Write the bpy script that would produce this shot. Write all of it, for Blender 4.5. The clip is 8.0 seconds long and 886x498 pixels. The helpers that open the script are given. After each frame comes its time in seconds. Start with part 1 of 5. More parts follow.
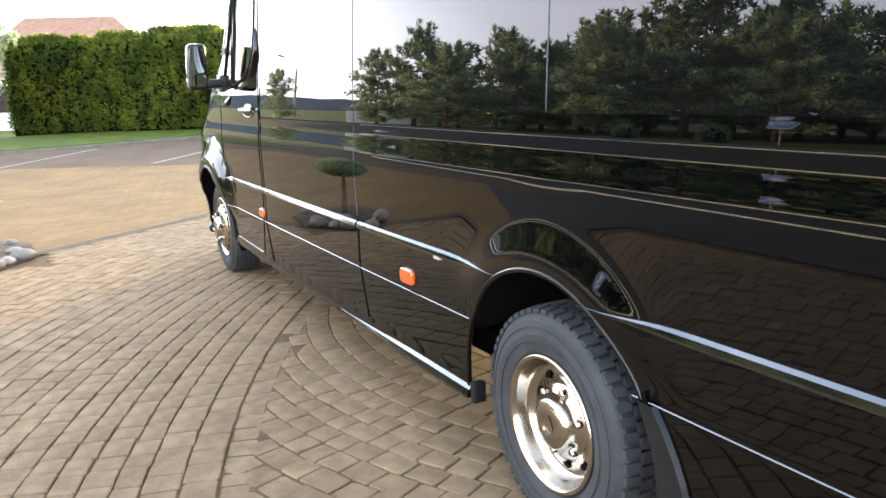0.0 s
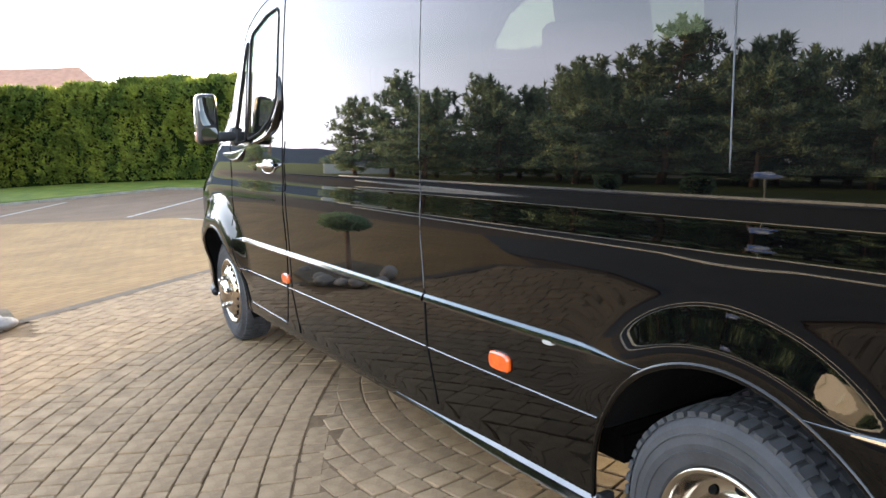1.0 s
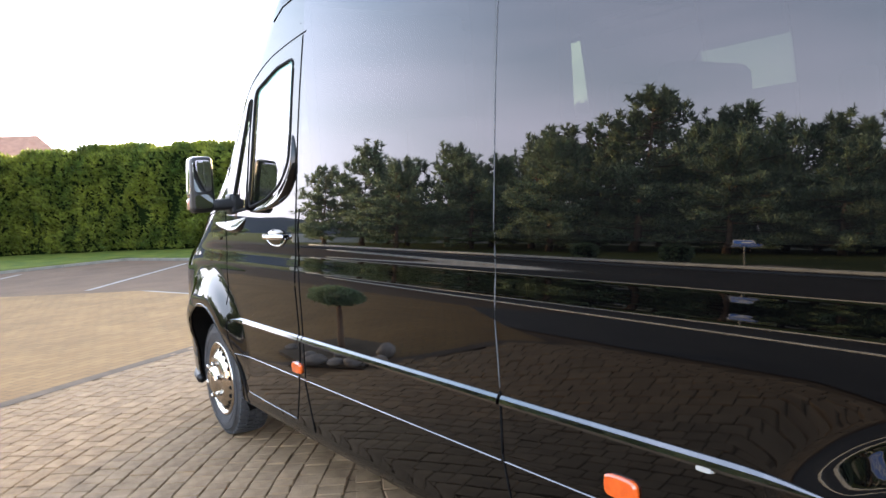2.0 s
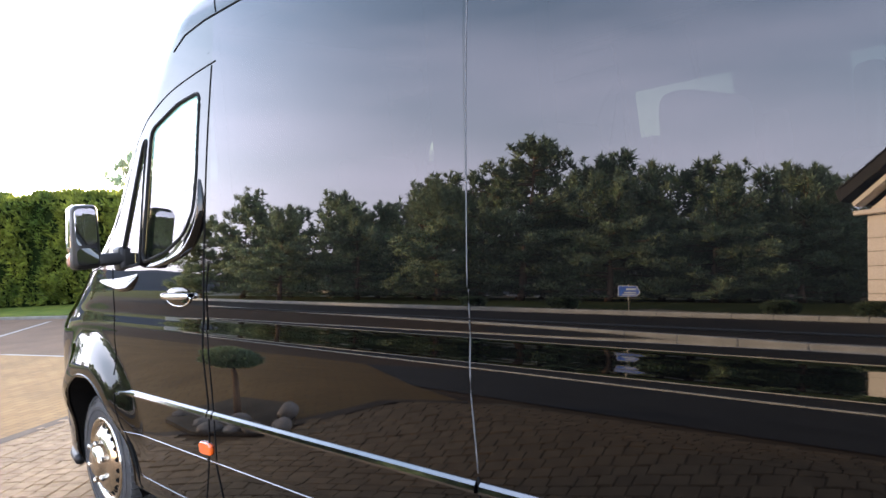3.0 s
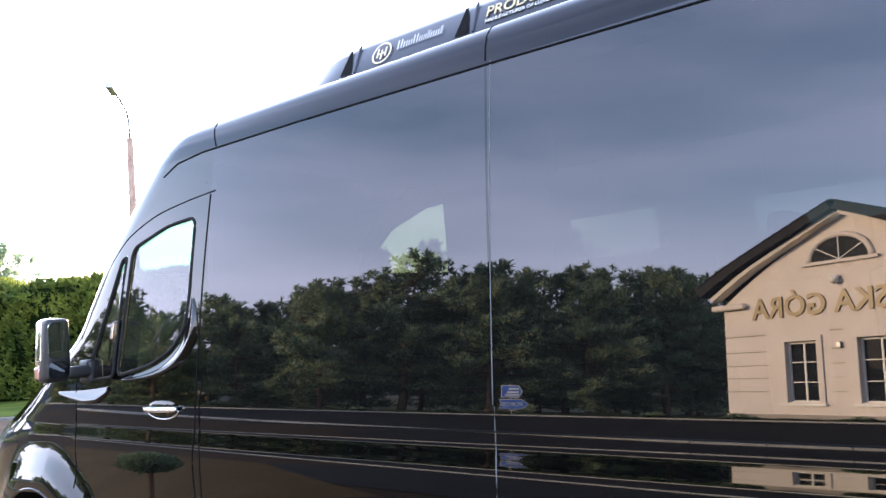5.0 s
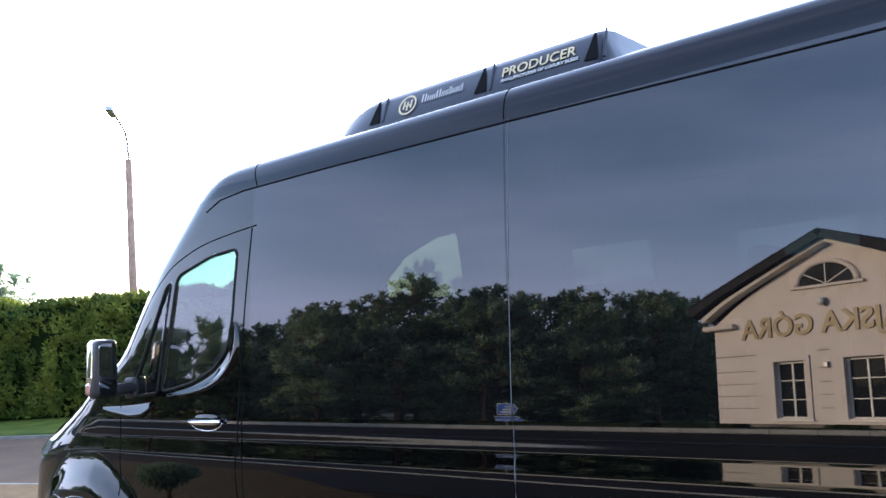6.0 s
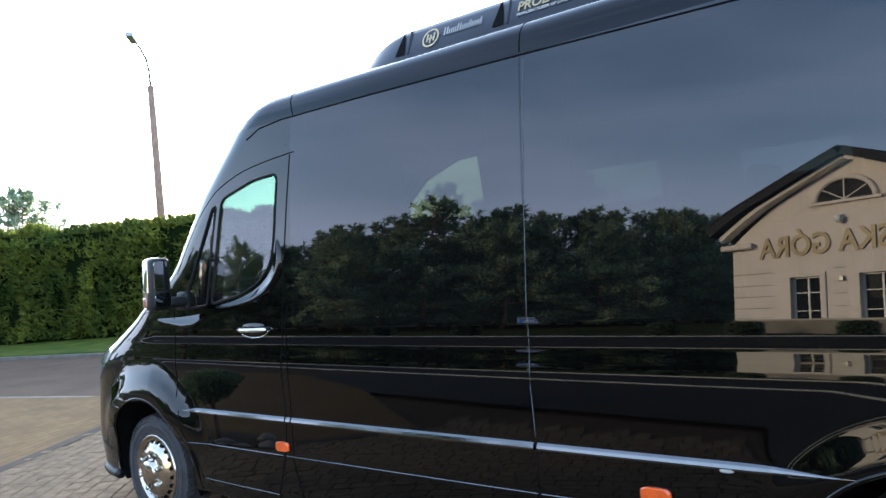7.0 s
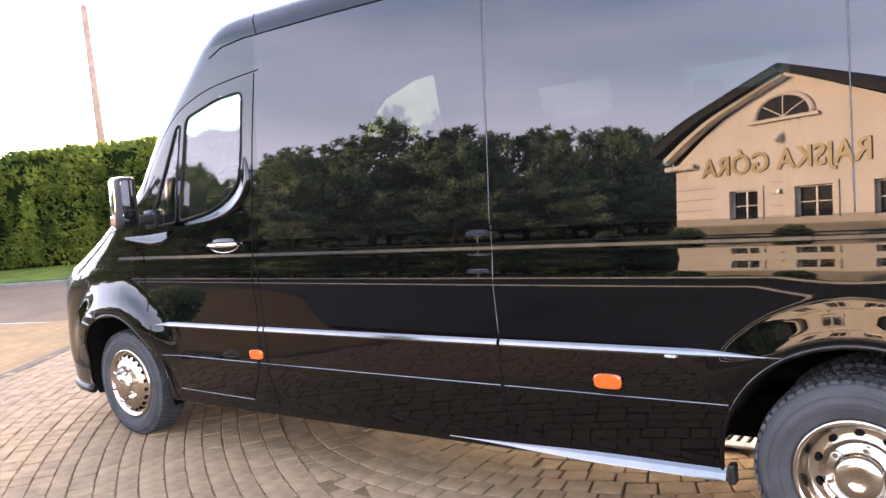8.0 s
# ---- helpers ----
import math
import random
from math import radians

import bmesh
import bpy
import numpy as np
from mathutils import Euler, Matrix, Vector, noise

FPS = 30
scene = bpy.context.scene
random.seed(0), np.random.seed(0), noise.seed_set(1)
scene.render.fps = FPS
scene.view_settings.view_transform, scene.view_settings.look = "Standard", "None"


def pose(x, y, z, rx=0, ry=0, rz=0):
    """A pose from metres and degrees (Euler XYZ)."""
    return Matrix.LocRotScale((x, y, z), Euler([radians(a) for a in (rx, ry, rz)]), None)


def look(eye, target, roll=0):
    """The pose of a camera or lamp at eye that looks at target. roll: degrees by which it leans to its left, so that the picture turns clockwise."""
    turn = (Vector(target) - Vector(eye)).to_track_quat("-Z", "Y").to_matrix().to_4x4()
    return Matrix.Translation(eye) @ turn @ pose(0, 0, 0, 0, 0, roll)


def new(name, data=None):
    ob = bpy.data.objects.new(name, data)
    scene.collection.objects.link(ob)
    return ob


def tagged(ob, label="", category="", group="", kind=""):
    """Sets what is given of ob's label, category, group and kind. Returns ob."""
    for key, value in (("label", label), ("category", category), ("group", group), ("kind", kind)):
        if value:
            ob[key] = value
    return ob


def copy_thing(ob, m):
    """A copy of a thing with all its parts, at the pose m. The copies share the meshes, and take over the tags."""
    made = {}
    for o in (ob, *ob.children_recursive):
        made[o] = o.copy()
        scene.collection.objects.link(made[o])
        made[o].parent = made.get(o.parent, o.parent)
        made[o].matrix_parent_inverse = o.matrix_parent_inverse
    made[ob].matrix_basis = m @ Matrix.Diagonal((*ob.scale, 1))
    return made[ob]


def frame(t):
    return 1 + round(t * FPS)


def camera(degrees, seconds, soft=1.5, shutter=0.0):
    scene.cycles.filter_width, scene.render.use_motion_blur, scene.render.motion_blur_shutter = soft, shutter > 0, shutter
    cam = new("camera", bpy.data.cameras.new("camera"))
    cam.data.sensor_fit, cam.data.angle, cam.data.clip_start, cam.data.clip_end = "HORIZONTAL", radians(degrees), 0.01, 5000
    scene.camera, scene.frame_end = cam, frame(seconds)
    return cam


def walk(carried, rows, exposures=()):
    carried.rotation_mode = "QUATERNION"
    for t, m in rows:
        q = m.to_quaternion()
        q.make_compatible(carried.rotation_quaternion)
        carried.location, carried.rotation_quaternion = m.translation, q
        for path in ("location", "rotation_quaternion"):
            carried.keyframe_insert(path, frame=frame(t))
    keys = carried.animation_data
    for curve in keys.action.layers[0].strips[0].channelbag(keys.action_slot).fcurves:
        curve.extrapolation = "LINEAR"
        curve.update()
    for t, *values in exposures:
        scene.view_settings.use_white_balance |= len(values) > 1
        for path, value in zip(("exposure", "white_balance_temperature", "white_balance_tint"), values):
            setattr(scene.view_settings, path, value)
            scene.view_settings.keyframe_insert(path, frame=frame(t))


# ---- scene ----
cam = camera(57.3, 8.0)
PATH = [
    (0, (6.154, -1.223, 1.345), (4.406, -0.34, 0.939), -3.0),
    (0.5, (5.883, -1.315, 1.361), (4.122, -0.434, 1.008), -2.1),
    (1, (5.551, -1.379, 1.388), (3.828, -0.409, 1.088), -3.6),
    (1.2, (5.422, -1.408, 1.39), (3.699, -0.424, 1.137), -3.9),
    (2.5, (4.606, -1.408, 1.4), (2.986, -0.238, 1.319), -4.0),
    (3, (4.438, -1.375, 1.418), (2.936, -0.055, 1.372), -4.5),
    (3.5, (4.329, -1.434, 1.49), (2.953, 0.018, 1.46), -4.1),
    (4, (4.241, -1.57, 1.508), (2.958, -0.037, 1.559), -4.2),
    (4.5, (4.306, -1.753, 1.531), (3.04, -0.209, 1.643), -4.5),
    (6, (4.556, -2.355, 1.576), (3.325, -0.792, 1.778), -4.4),
    (6.5, (4.681, -2.507, 1.557), (3.429, -0.953, 1.702), -5.2),
    (7, (4.774, -2.637, 1.54), (3.484, -1.109, 1.557), -4.9),
    (7.5, (4.799, -2.77, 1.515), (3.524, -1.232, 1.414), -5.1),
    (8, (4.839, -2.855, 1.494), (3.641, -1.264, 1.315), -5.6),
]
EXPOSURES = [(0, 4.05, 7500, 8), (1, 3.95, 7300, 8), (2.5, 3.80, 7100, 14), (3, 4.00, 7100, 15), (4.5, 4.05, 6700, 16),
             (5.8, 3.50, 6000, 14), (6.5, 2.90, 5700, 6), (7, 3.05, 5900, 4), (7.5, 3.80, 6600, 12), (8, 4.25, 7300, 22)]
walk(cam, [(t, look(eye, target, roll)) for t, eye, target, roll in PATH], EXPOSURES)

# ---------------------------------------------------------------- world, sun
SUN_AZ = math.atan2(-0.70, 0.71)      # the sun stands low ahead of the vehicle
SUN_EL = radians(8.5)
sun_dir = Vector((math.sin(SUN_AZ) * math.cos(SUN_EL), math.cos(SUN_AZ) * math.cos(SUN_EL), math.sin(SUN_EL)))
world = bpy.data.worlds.new("sky")
scene.world = world
world.use_nodes = True
wt = world.node_tree
wt.nodes.clear()
w_out = wt.nodes.new("ShaderNodeOutputWorld")
w_bg = wt.nodes.new("ShaderNodeBackground")
w_sky = wt.nodes.new("ShaderNodeTexSky")
w_sky.sky_type = "NISHITA"
w_sky.sun_disc = False
w_sky.sun_elevation = SUN_EL
w_sky.sun_rotation = SUN_AZ
w_sky.air_density, w_sky.dust_density, w_sky.ozone_density = 1.0, 1.8, 2.0
w_bg.inputs["Strength"].default_value = 0.15
w_co = wt.nodes.new("ShaderNodeTexCoord")
w_map = wt.nodes.new("ShaderNodeMapping")
w_map.inputs["Scale"].default_value = (1.2, 1.2, 5.0)
w_noise = wt.nodes.new("ShaderNodeTexNoise")
w_noise.inputs["Scale"].default_value = 2.2
w_noise.inputs["Detail"].default_value = 6
w_ramp = wt.nodes.new("ShaderNodeValToRGB")
w_ramp.color_ramp.elements[0].position, w_ramp.color_ramp.elements[1].position = 0.36, 0.80
w_ramp.color_ramp.elements[0].color = (0.08, 0.08, 0.08, 1)
w_ramp.color_ramp.elements[1].color = (0.42, 0.42, 0.42, 1)
w_mix = wt.nodes.new("ShaderNodeMix")
w_mix.data_type = "RGBA"
w_mix.inputs[7].default_value = (3.75, 3.95, 5.15, 1)
wt.links.new(w_co.outputs["Generated"], w_map.inputs["Vector"])
wt.links.new(w_map.outputs[0], w_noise.inputs["Vector"])
wt.links.new(w_noise.outputs["Fac"], w_ramp.inputs["Fac"])
w_sep = wt.nodes.new("ShaderNodeSeparateXYZ")
w_low = wt.nodes.new("ShaderNodeMapRange")
w_low.interpolation_type = "SMOOTHSTEP"
w_low.inputs["From Min"].default_value, w_low.inputs["From Max"].default_value = 0.02, 0.42
w_low.inputs["To Min"].default_value, w_low.inputs["To Max"].default_value = 0.62, 0.0
w_max = wt.nodes.new("ShaderNodeMath")
w_max.operation = "ADD"
w_max.use_clamp = True
wt.links.new(w_co.outputs["Generated"], w_sep.inputs[0])
wt.links.new(w_sep.outputs["Z"], w_low.inputs["Value"])
wt.links.new(w_low.outputs[0], w_max.inputs[0])
wt.links.new(w_ramp.outputs["Color"], w_max.inputs[1])
wt.links.new(w_max.outputs[0], w_mix.inputs[0])
wt.links.new(w_sky.outputs[0], w_mix.inputs[6])
wt.links.new(w_mix.outputs[2], w_bg.inputs["Color"])
wt.links.new(w_bg.outputs[0], w_out.inputs[0])
sun_data = bpy.data.lights.new("sun", "SUN")
sun_data.energy, sun_data.angle, sun_data.color = 2.35, radians(7), (1.0, 0.765, 0.46)
sun_lamp = new("sun", sun_data)
sun_lamp.matrix_world = look(sun_dir * 50, (0, 0, 0))


# ---------------------------------------------------------------- materials
def material(name, a, b=None, scale=4.0, rough=0.6, metal=0.0, bump=0.0, fine=60.0, ior=1.5, coat=0.0, rough_var=0.0, spread=(0.35, 0.65), island=0.0, objectwise=0.0):
    """A procedural surface: two colours mixed by noise, fine grain in relief, and a spread from piece to piece."""
    m = bpy.data.materials.new(name)
    m.use_nodes = True
    nt = m.node_tree
    p = nt.nodes["Principled BSDF"]
    p.inputs["Roughness"].default_value = rough
    p.inputs["Metallic"].default_value = metal
    p.inputs["IOR"].default_value = ior
    p.inputs["Coat Weight"].default_value = coat
    p.inputs["Coat Roughness"].default_value = 0.02
    p.inputs["Base Color"].default_value = (*a, 1)
    if b is None:
        return m
    co = nt.nodes.new("ShaderNodeTexCoord")
    n1 = nt.nodes.new("ShaderNodeTexNoise")
    n1.inputs["Scale"].default_value, n1.inputs["Detail"].default_value = scale, 6
    n2 = nt.nodes.new("ShaderNodeTexNoise")
    n2.inputs["Scale"].default_value, n2.inputs["Detail"].default_value = fine, 4
    for n in (n1, n2):
        nt.links.new(co.outputs["Object"], n.inputs["Vector"])
    add = nt.nodes.new("ShaderNodeMath")
    add.operation = "MULTIPLY_ADD"
    add.inputs[1].default_value = 0.35
    nt.links.new(n2.outputs["Fac"], add.inputs[0])
    sub = nt.nodes.new("ShaderNodeMath")
    sub.operation = "SUBTRACT"
    sub.inputs[1].default_value = 0.175
    nt.links.new(n1.outputs["Fac"], sub.inputs[0])
    nt.links.new(sub.outputs[0], add.inputs[2])
    ramp = nt.nodes.new("ShaderNodeMapRange")
    ramp.inputs["From Min"].default_value, ramp.inputs["From Max"].default_value = spread
    nt.links.new(add.outputs[0], ramp.inputs["Value"])
    mix = nt.nodes.new("ShaderNodeMix")
    mix.data_type = "RGBA"
    mix.inputs[6].default_value, mix.inputs[7].default_value = (*a, 1), (*b, 1)
    nt.links.new(ramp.outputs[0], mix.inputs[0])
    colour = mix.outputs[2]
    if island or objectwise:
        if island:
            src = nt.nodes.new("ShaderNodeNewGeometry").outputs["Random Per Island"]
        else:
            src = nt.nodes.new("ShaderNodeObjectInfo").outputs["Random"]
        k = island or objectwise
        mr = nt.nodes.new("ShaderNodeMapRange")
        mr.inputs["To Min"].default_value, mr.inputs["To Max"].default_value = 1 - k, 1 + k
        nt.links.new(src, mr.inputs["Value"])
        hsv = nt.nodes.new("ShaderNodeHueSaturation")
        nt.links.new(mr.outputs[0], hsv.inputs["Value"])
        nt.links.new(colour, hsv.inputs["Color"])
        colour = hsv.outputs["Color"]
    nt.links.new(colour, p.inputs["Base Color"])
    if rough_var:
        rr = nt.nodes.new("ShaderNodeMapRange")
        rr.inputs["To Min"].default_value, rr.inputs["To Max"].default_value = rough - rough_var, rough + rough_var
        nt.links.new(n1.outputs["Fac"], rr.inputs["Value"])
        nt.links.new(rr.outputs[0], p.inputs["Roughness"])
    if bump:
        bp = nt.nodes.new("ShaderNodeBump")
        bp.inputs["Strength"].default_value, bp.inputs["Distance"].default_value = min(1.0, bump * 100), 0.01
        nt.links.new(add.outputs[0], bp.inputs["Height"])
        nt.links.new(bp.outputs[0], p.inputs["Normal"])
    return m


def glass_material(name, tint, ior=1.5, thin=1.0):
    """Thin coated glass: a Fresnel share of mirror over a tinted see-through pane."""
    m = bpy.data.materials.new(name)
    m.use_nodes = True
    nt = m.node_tree
    nt.nodes.clear()
    out = nt.nodes.new("ShaderNodeOutputMaterial")
    tr = nt.nodes.new("ShaderNodeBsdfTransparent")
    tr.inputs["Color"].default_value = (*tint, 1)
    gl = nt.nodes.new("ShaderNodeBsdfGlossy")
    gl.inputs["Roughness"].default_value = 0.0
    gl.inputs["Color"].default_value = (0.985, 0.965, 1.0, 1)
    lw = nt.nodes.new("ShaderNodeLayerWeight")
    lw.inputs["Blend"].default_value = 0.5
    pw = nt.nodes.new("ShaderNodeMath")
    pw.operation = "POWER"
    pw.inputs[1].default_value = 5.0
    nt.links.new(lw.outputs["Facing"], pw.inputs[0])
    fr = nt.nodes.new("ShaderNodeMapRange")
    fr.inputs["To Min"].default_value = ((ior - 1) / (ior + 1)) ** 2
    nt.links.new(pw.outputs[0], fr.inputs["Value"])
    mx = nt.nodes.new("ShaderNodeMixShader")
    nt.links.new(fr.outputs[0], mx.inputs[0])
    # faint even veil painted into the glass to lift its blacks, like haze
    veil = nt.nodes.new("ShaderNodeBsdfDiffuse")
    veil.inputs["Color"].default_value = (0.0021, 0.0021, 0.0020, 1)
    both = nt.nodes.new("ShaderNodeAddShader")
    nt.links.new(tr.outputs[0], both.inputs[0])
    nt.links.new(veil.outputs[0], both.inputs[1])
    nt.links.new(both.outputs[0], mx.inputs[1])
    nt.links.new(gl.outputs[0], mx.inputs[2])
    nt.links.new(mx.outputs[0], out.inputs[0])
    return m


PAINT = material("black_paint", (0.0006, 0.0006, 0.0007), rough=0.02, ior=1.40)
ROOF_PAINT = material("satin_roof_paint", (0.003, 0.003, 0.005), (0.004, 0.004, 0.006), 3, rough=0.14, ior=1.30)
GLASS = glass_material("tinted_glass", (0.014, 0.0205, 0.0205), 1.55)
DEEP_GLASS = glass_material("deep_tinted_glass", (0.12, 0.155, 0.15), 1.5)
CAB_GLASS = glass_material("cab_glass", (0.31, 0.37, 0.345), 1.62)
BAND_GLASS = glass_material("teal_band_glass", (0.055, 0.135, 0.145), 1.7)
DARK_CHROME = material("dark_chrome", (0.127, 0.129, 0.134), (0.105, 0.108, 0.113), 9, rough=0.08, metal=1.0)
CHROME = material("chrome", (0.78, 0.77, 0.76), (0.70, 0.69, 0.68), 9, rough=0.06, metal=1.0, rough_var=0.03)
POLISHED = material("polished_aluminium", (0.525, 0.476, 0.413), (0.42, 0.375, 0.323), 14, rough=0.17, metal=1.0, rough_var=0.08, bump=0.0005)
RUBBER = material("tyre_rubber", (0.0156, 0.0161, 0.0172), (0.0286, 0.0291, 0.0312), 12, rough=0.72, bump=0.002, fine=140)
PLASTIC = material("black_plastic", (0.00624, 0.00624, 0.00676), (0.0104, 0.0104, 0.0109), 20, rough=0.42, bump=0.001, fine=220)
TRIM_GREY = material("grey_sealant", (0.0546, 0.0563, 0.0606), (0.042, 0.0437, 0.0483), 20, rough=0.65)
SEAL = material("window_rubber", (0.006, 0.006, 0.006), (0.01, 0.01, 0.01), 20, rough=0.75)
GAP = material("panel_gap", (0.004, 0.004, 0.004), rough=0.8)
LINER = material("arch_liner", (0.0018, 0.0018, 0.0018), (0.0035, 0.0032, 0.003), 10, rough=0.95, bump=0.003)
ORANGE = material("amber_lens", (0.576, 0.0828, 0.00864), (0.504, 0.0648, 0.00576), 30, rough=0.18, coat=1.0)
LAMP_LENS = material("headlamp_lens", (0.322, 0.333, 0.322), (0.208, 0.218, 0.208), 12, rough=0.16, metal=0.5, coat=1.0)
CLOTH = material("seat_cloth", (0.018, 0.018, 0.02), (0.03, 0.03, 0.033), 14, rough=0.9, bump=0.002)
BRONZE = material("bronze_lettering", (0.26, 0.18, 0.065), (0.33, 0.24, 0.09), 6, rough=0.4)
GOLD = material("gold_lettering", (0.395, 0.322, 0.177), (0.354, 0.281, 0.146), 12, rough=0.4)
PALE = material("pale_lettering", (0.322, 0.312, 0.286), (0.27, 0.26, 0.239), 12, rough=0.5)
AC_SHELL = material("roof_unit_shell", (0.006, 0.007, 0.011), (0.009, 0.010, 0.015), 6, rough=0.3, ior=1.38)
STONE_PAVER = material("grey_cobble", (0.142, 0.0936, 0.0533), (0.205, 0.138, 0.0791), 9, rough=0.85, bump=0.006, fine=90, objectwise=0.11)
STONE_REST = material("grey_cobble_rest", (0.142, 0.0936, 0.0533), (0.205, 0.138, 0.0791), 9, rough=0.85, bump=0.006, fine=90, island=0.11)
JOINT = material("joint_sand", (0.0776, 0.0494, 0.0273), (0.11, 0.0713, 0.0394), 14, rough=0.95, bump=0.006)
ASPHALT = material("asphalt", (0.0631, 0.0368, 0.0198), (0.0874, 0.0526, 0.0286), 1.2, rough=0.9, bump=0.006, fine=80)
EDGING = material("edging_stone", (0.06, 0.044, 0.032), (0.085, 0.062, 0.044), 6, rough=0.9, bump=0.004)
YARD = material("dark_asphalt", (0.034, 0.031, 0.028), (0.05, 0.046, 0.042), 1.5, rough=0.9, bump=0.006, fine=80)
LAWN = material("far_lawn", (0.05, 0.066, 0.02), (0.095, 0.105, 0.036), 0.7, rough=0.95, bump=0.02, fine=30)
KERB_GREY = material("dull_kerb", (0.0832, 0.0754, 0.0624), (0.12, 0.109, 0.091), 3, rough=0.9, bump=0.004)
GRASS = material("lawn", (0.0327, 0.0549, 0.00576), (0.0756, 0.0885, 0.0112), 1.6, rough=0.9, bump=0.02, fine=30)
SOIL = material("bed_soil", (0.0572, 0.0442, 0.0312), (0.0988, 0.078, 0.0572), 3, rough=0.95, bump=0.01)
GRAVEL = material("pale_gravel", (0.30, 0.24, 0.17), (0.42, 0.34, 0.25), 2, rough=0.95, bump=0.01)
CONCRETE = material("kerb_concrete", (0.56, 0.545, 0.51), (0.70, 0.685, 0.65), 3, rough=0.85, bump=0.004)
WHITE_LINE = material("road_marking", (0.156, 0.146, 0.125), (0.0884, 0.0832, 0.078), 5, rough=0.7)
BOULDER = material("granite_boulder", (0.135, 0.112, 0.0936), (0.218, 0.187, 0.161), 6, rough=0.8, bump=0.01, fine=50, objectwise=0.25)
def foliage(name, a, b, scale, share, island):
    """Leaves that scatter light and let some of it through."""
    m = material(name, a, b, scale, rough=0.55, island=island)
    nt = m.node_tree
    p = nt.nodes["Principled BSDF"]
    p.inputs["Specular IOR Level"].default_value = 0.12
    out = nt.nodes["Material Output"]
    tl = nt.nodes.new("ShaderNodeBsdfTranslucent")
    nt.links.new(p.inputs["Base Color"].links[0].from_socket, tl.inputs["Color"])
    mx = nt.nodes.new("ShaderNodeMixShader")
    mx.inputs[0].default_value = share
    nt.links.new(p.outputs[0], mx.inputs[1])
    nt.links.new(tl.outputs[0], mx.inputs[2])
    nt.links.new(mx.outputs[0], out.inputs["Surface"])
    return m


THUJA_A = foliage("thuja_leaf", (0.0396, 0.0686, 0.0139), (0.156, 0.174, 0.0278), 0.9, 0.4, 0.45)
# near-black: the shade deep between the leaves is put into this colour
THUJA_SHADE = material("thuja_inner_shade", (0.003, 0.006, 0.002), (0.007, 0.011, 0.003), 2.5, rough=0.95, bump=0.02)
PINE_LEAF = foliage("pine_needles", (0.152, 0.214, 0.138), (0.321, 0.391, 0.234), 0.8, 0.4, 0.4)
BARK = material("pine_bark", (0.10, 0.06, 0.04), (0.20, 0.125, 0.08), 5, rough=0.9, bump=0.02)
RENDER_WALL = material("cream_render", (0.686, 0.624, 0.572), (0.745, 0.682, 0.633), 1.3, rough=0.85, bump=0.003)
GROOVE = material("groove_render", (0.26, 0.225, 0.18), (0.32, 0.28, 0.22), 3, rough=0.9)
TILE = material("dark_roof_tile", (0.009, 0.009, 0.011), (0.018, 0.018, 0.020), 5, rough=0.85, bump=0.006)
RED_TILE = material("red_roof_tile", (0.177, 0.078, 0.0416), (0.229, 0.109, 0.0624), 4, rough=0.7, bump=0.006)
WHITE_PAINT = material("white_paint", (0.842, 0.842, 0.81), (0.756, 0.756, 0.724), 6, rough=0.5)
PLINTH = material("grey_plinth", (0.30, 0.27, 0.235), (0.38, 0.345, 0.30), 2, rough=0.85, bump=0.005)
BLUE_SIGN = material("blue_enamel", (0.06, 0.19, 0.62), (0.05, 0.15, 0.52), 4, rough=0.35)
POST_PAINT = material("rusty_pole", (0.177, 0.0988, 0.0624), (0.239, 0.151, 0.0988), 5, rough=0.75, bump=0.004)
STEEL = material("galvanised_steel", (0.294, 0.301, 0.308), (0.231, 0.238, 0.245), 12, rough=0.4, metal=0.8)
DARK_GLASS = material("window_pane", (0.012, 0.014, 0.016), (0.02, 0.022, 0.025), 2, rough=0.03, ior=1.22)
# pale blue-grey: the haze of distance is painted into the hills
HILL = material("hazy_hill", (0.11, 0.125, 0.15), (0.14, 0.15, 0.17), 0.02, rough=1.0)


# dull, dusty surfaces with hardly any gloss
for m, gloss in ((LINER, 0.05), (GAP, 0.05), (SEAL, 0.12), (PLASTIC, 0.25), (THUJA_SHADE, 0.0), (STONE_PAVER, 0.15), (STONE_REST, 0.15), (JOINT, 0.1), (ASPHALT, 0.2), (YARD, 0.2), (GRASS, 0.1), (LAWN, 0.1), (EDGING, 0.15), (SOIL, 0.1)):
    m.node_tree.nodes["Principled BSDF"].inputs["Specular IOR Level"].default_value = gloss


# ---------------------------------------------------------------- mesh helpers
def mesh_of(bm, name, mat, smooth=False):
    me = bpy.data.meshes.new(name)
    bm.normal_update()
    bm.to_mesh(me)
    bm.free()
    if mat:
        me.materials.append(mat)
    if smooth:
        for p in me.polygons:
            p.use_smooth = True
    return me


def raw_mesh(name, verts, faces, mat, smooth=False):
    me = bpy.data.meshes.new(name)
    me.from_pydata(verts, [], faces)
    me.update()
    if mat:
        me.materials.append(mat)
    if smooth:
        for p in me.polygons:
            p.use_smooth = True
    return me


def empty(name, at=(0, 0, 0), turn=0.0):
    ob = new(name)
    ob.empty_display_size = 0.1
    ob.matrix_world = pose(*at, 0, 0, turn)
    return ob


def part(name, bm, mat=None, parent=None, label="", smooth=False):
    """One mesh object under a thing (in the thing's own axes)."""
    me = bm if isinstance(bm, bpy.types.Mesh) else mesh_of(bm, name, mat, smooth)
    ob = new(name, me)
    if parent is not None:
        ob.parent = parent
    if label:
        ob["label"] = label
    return ob


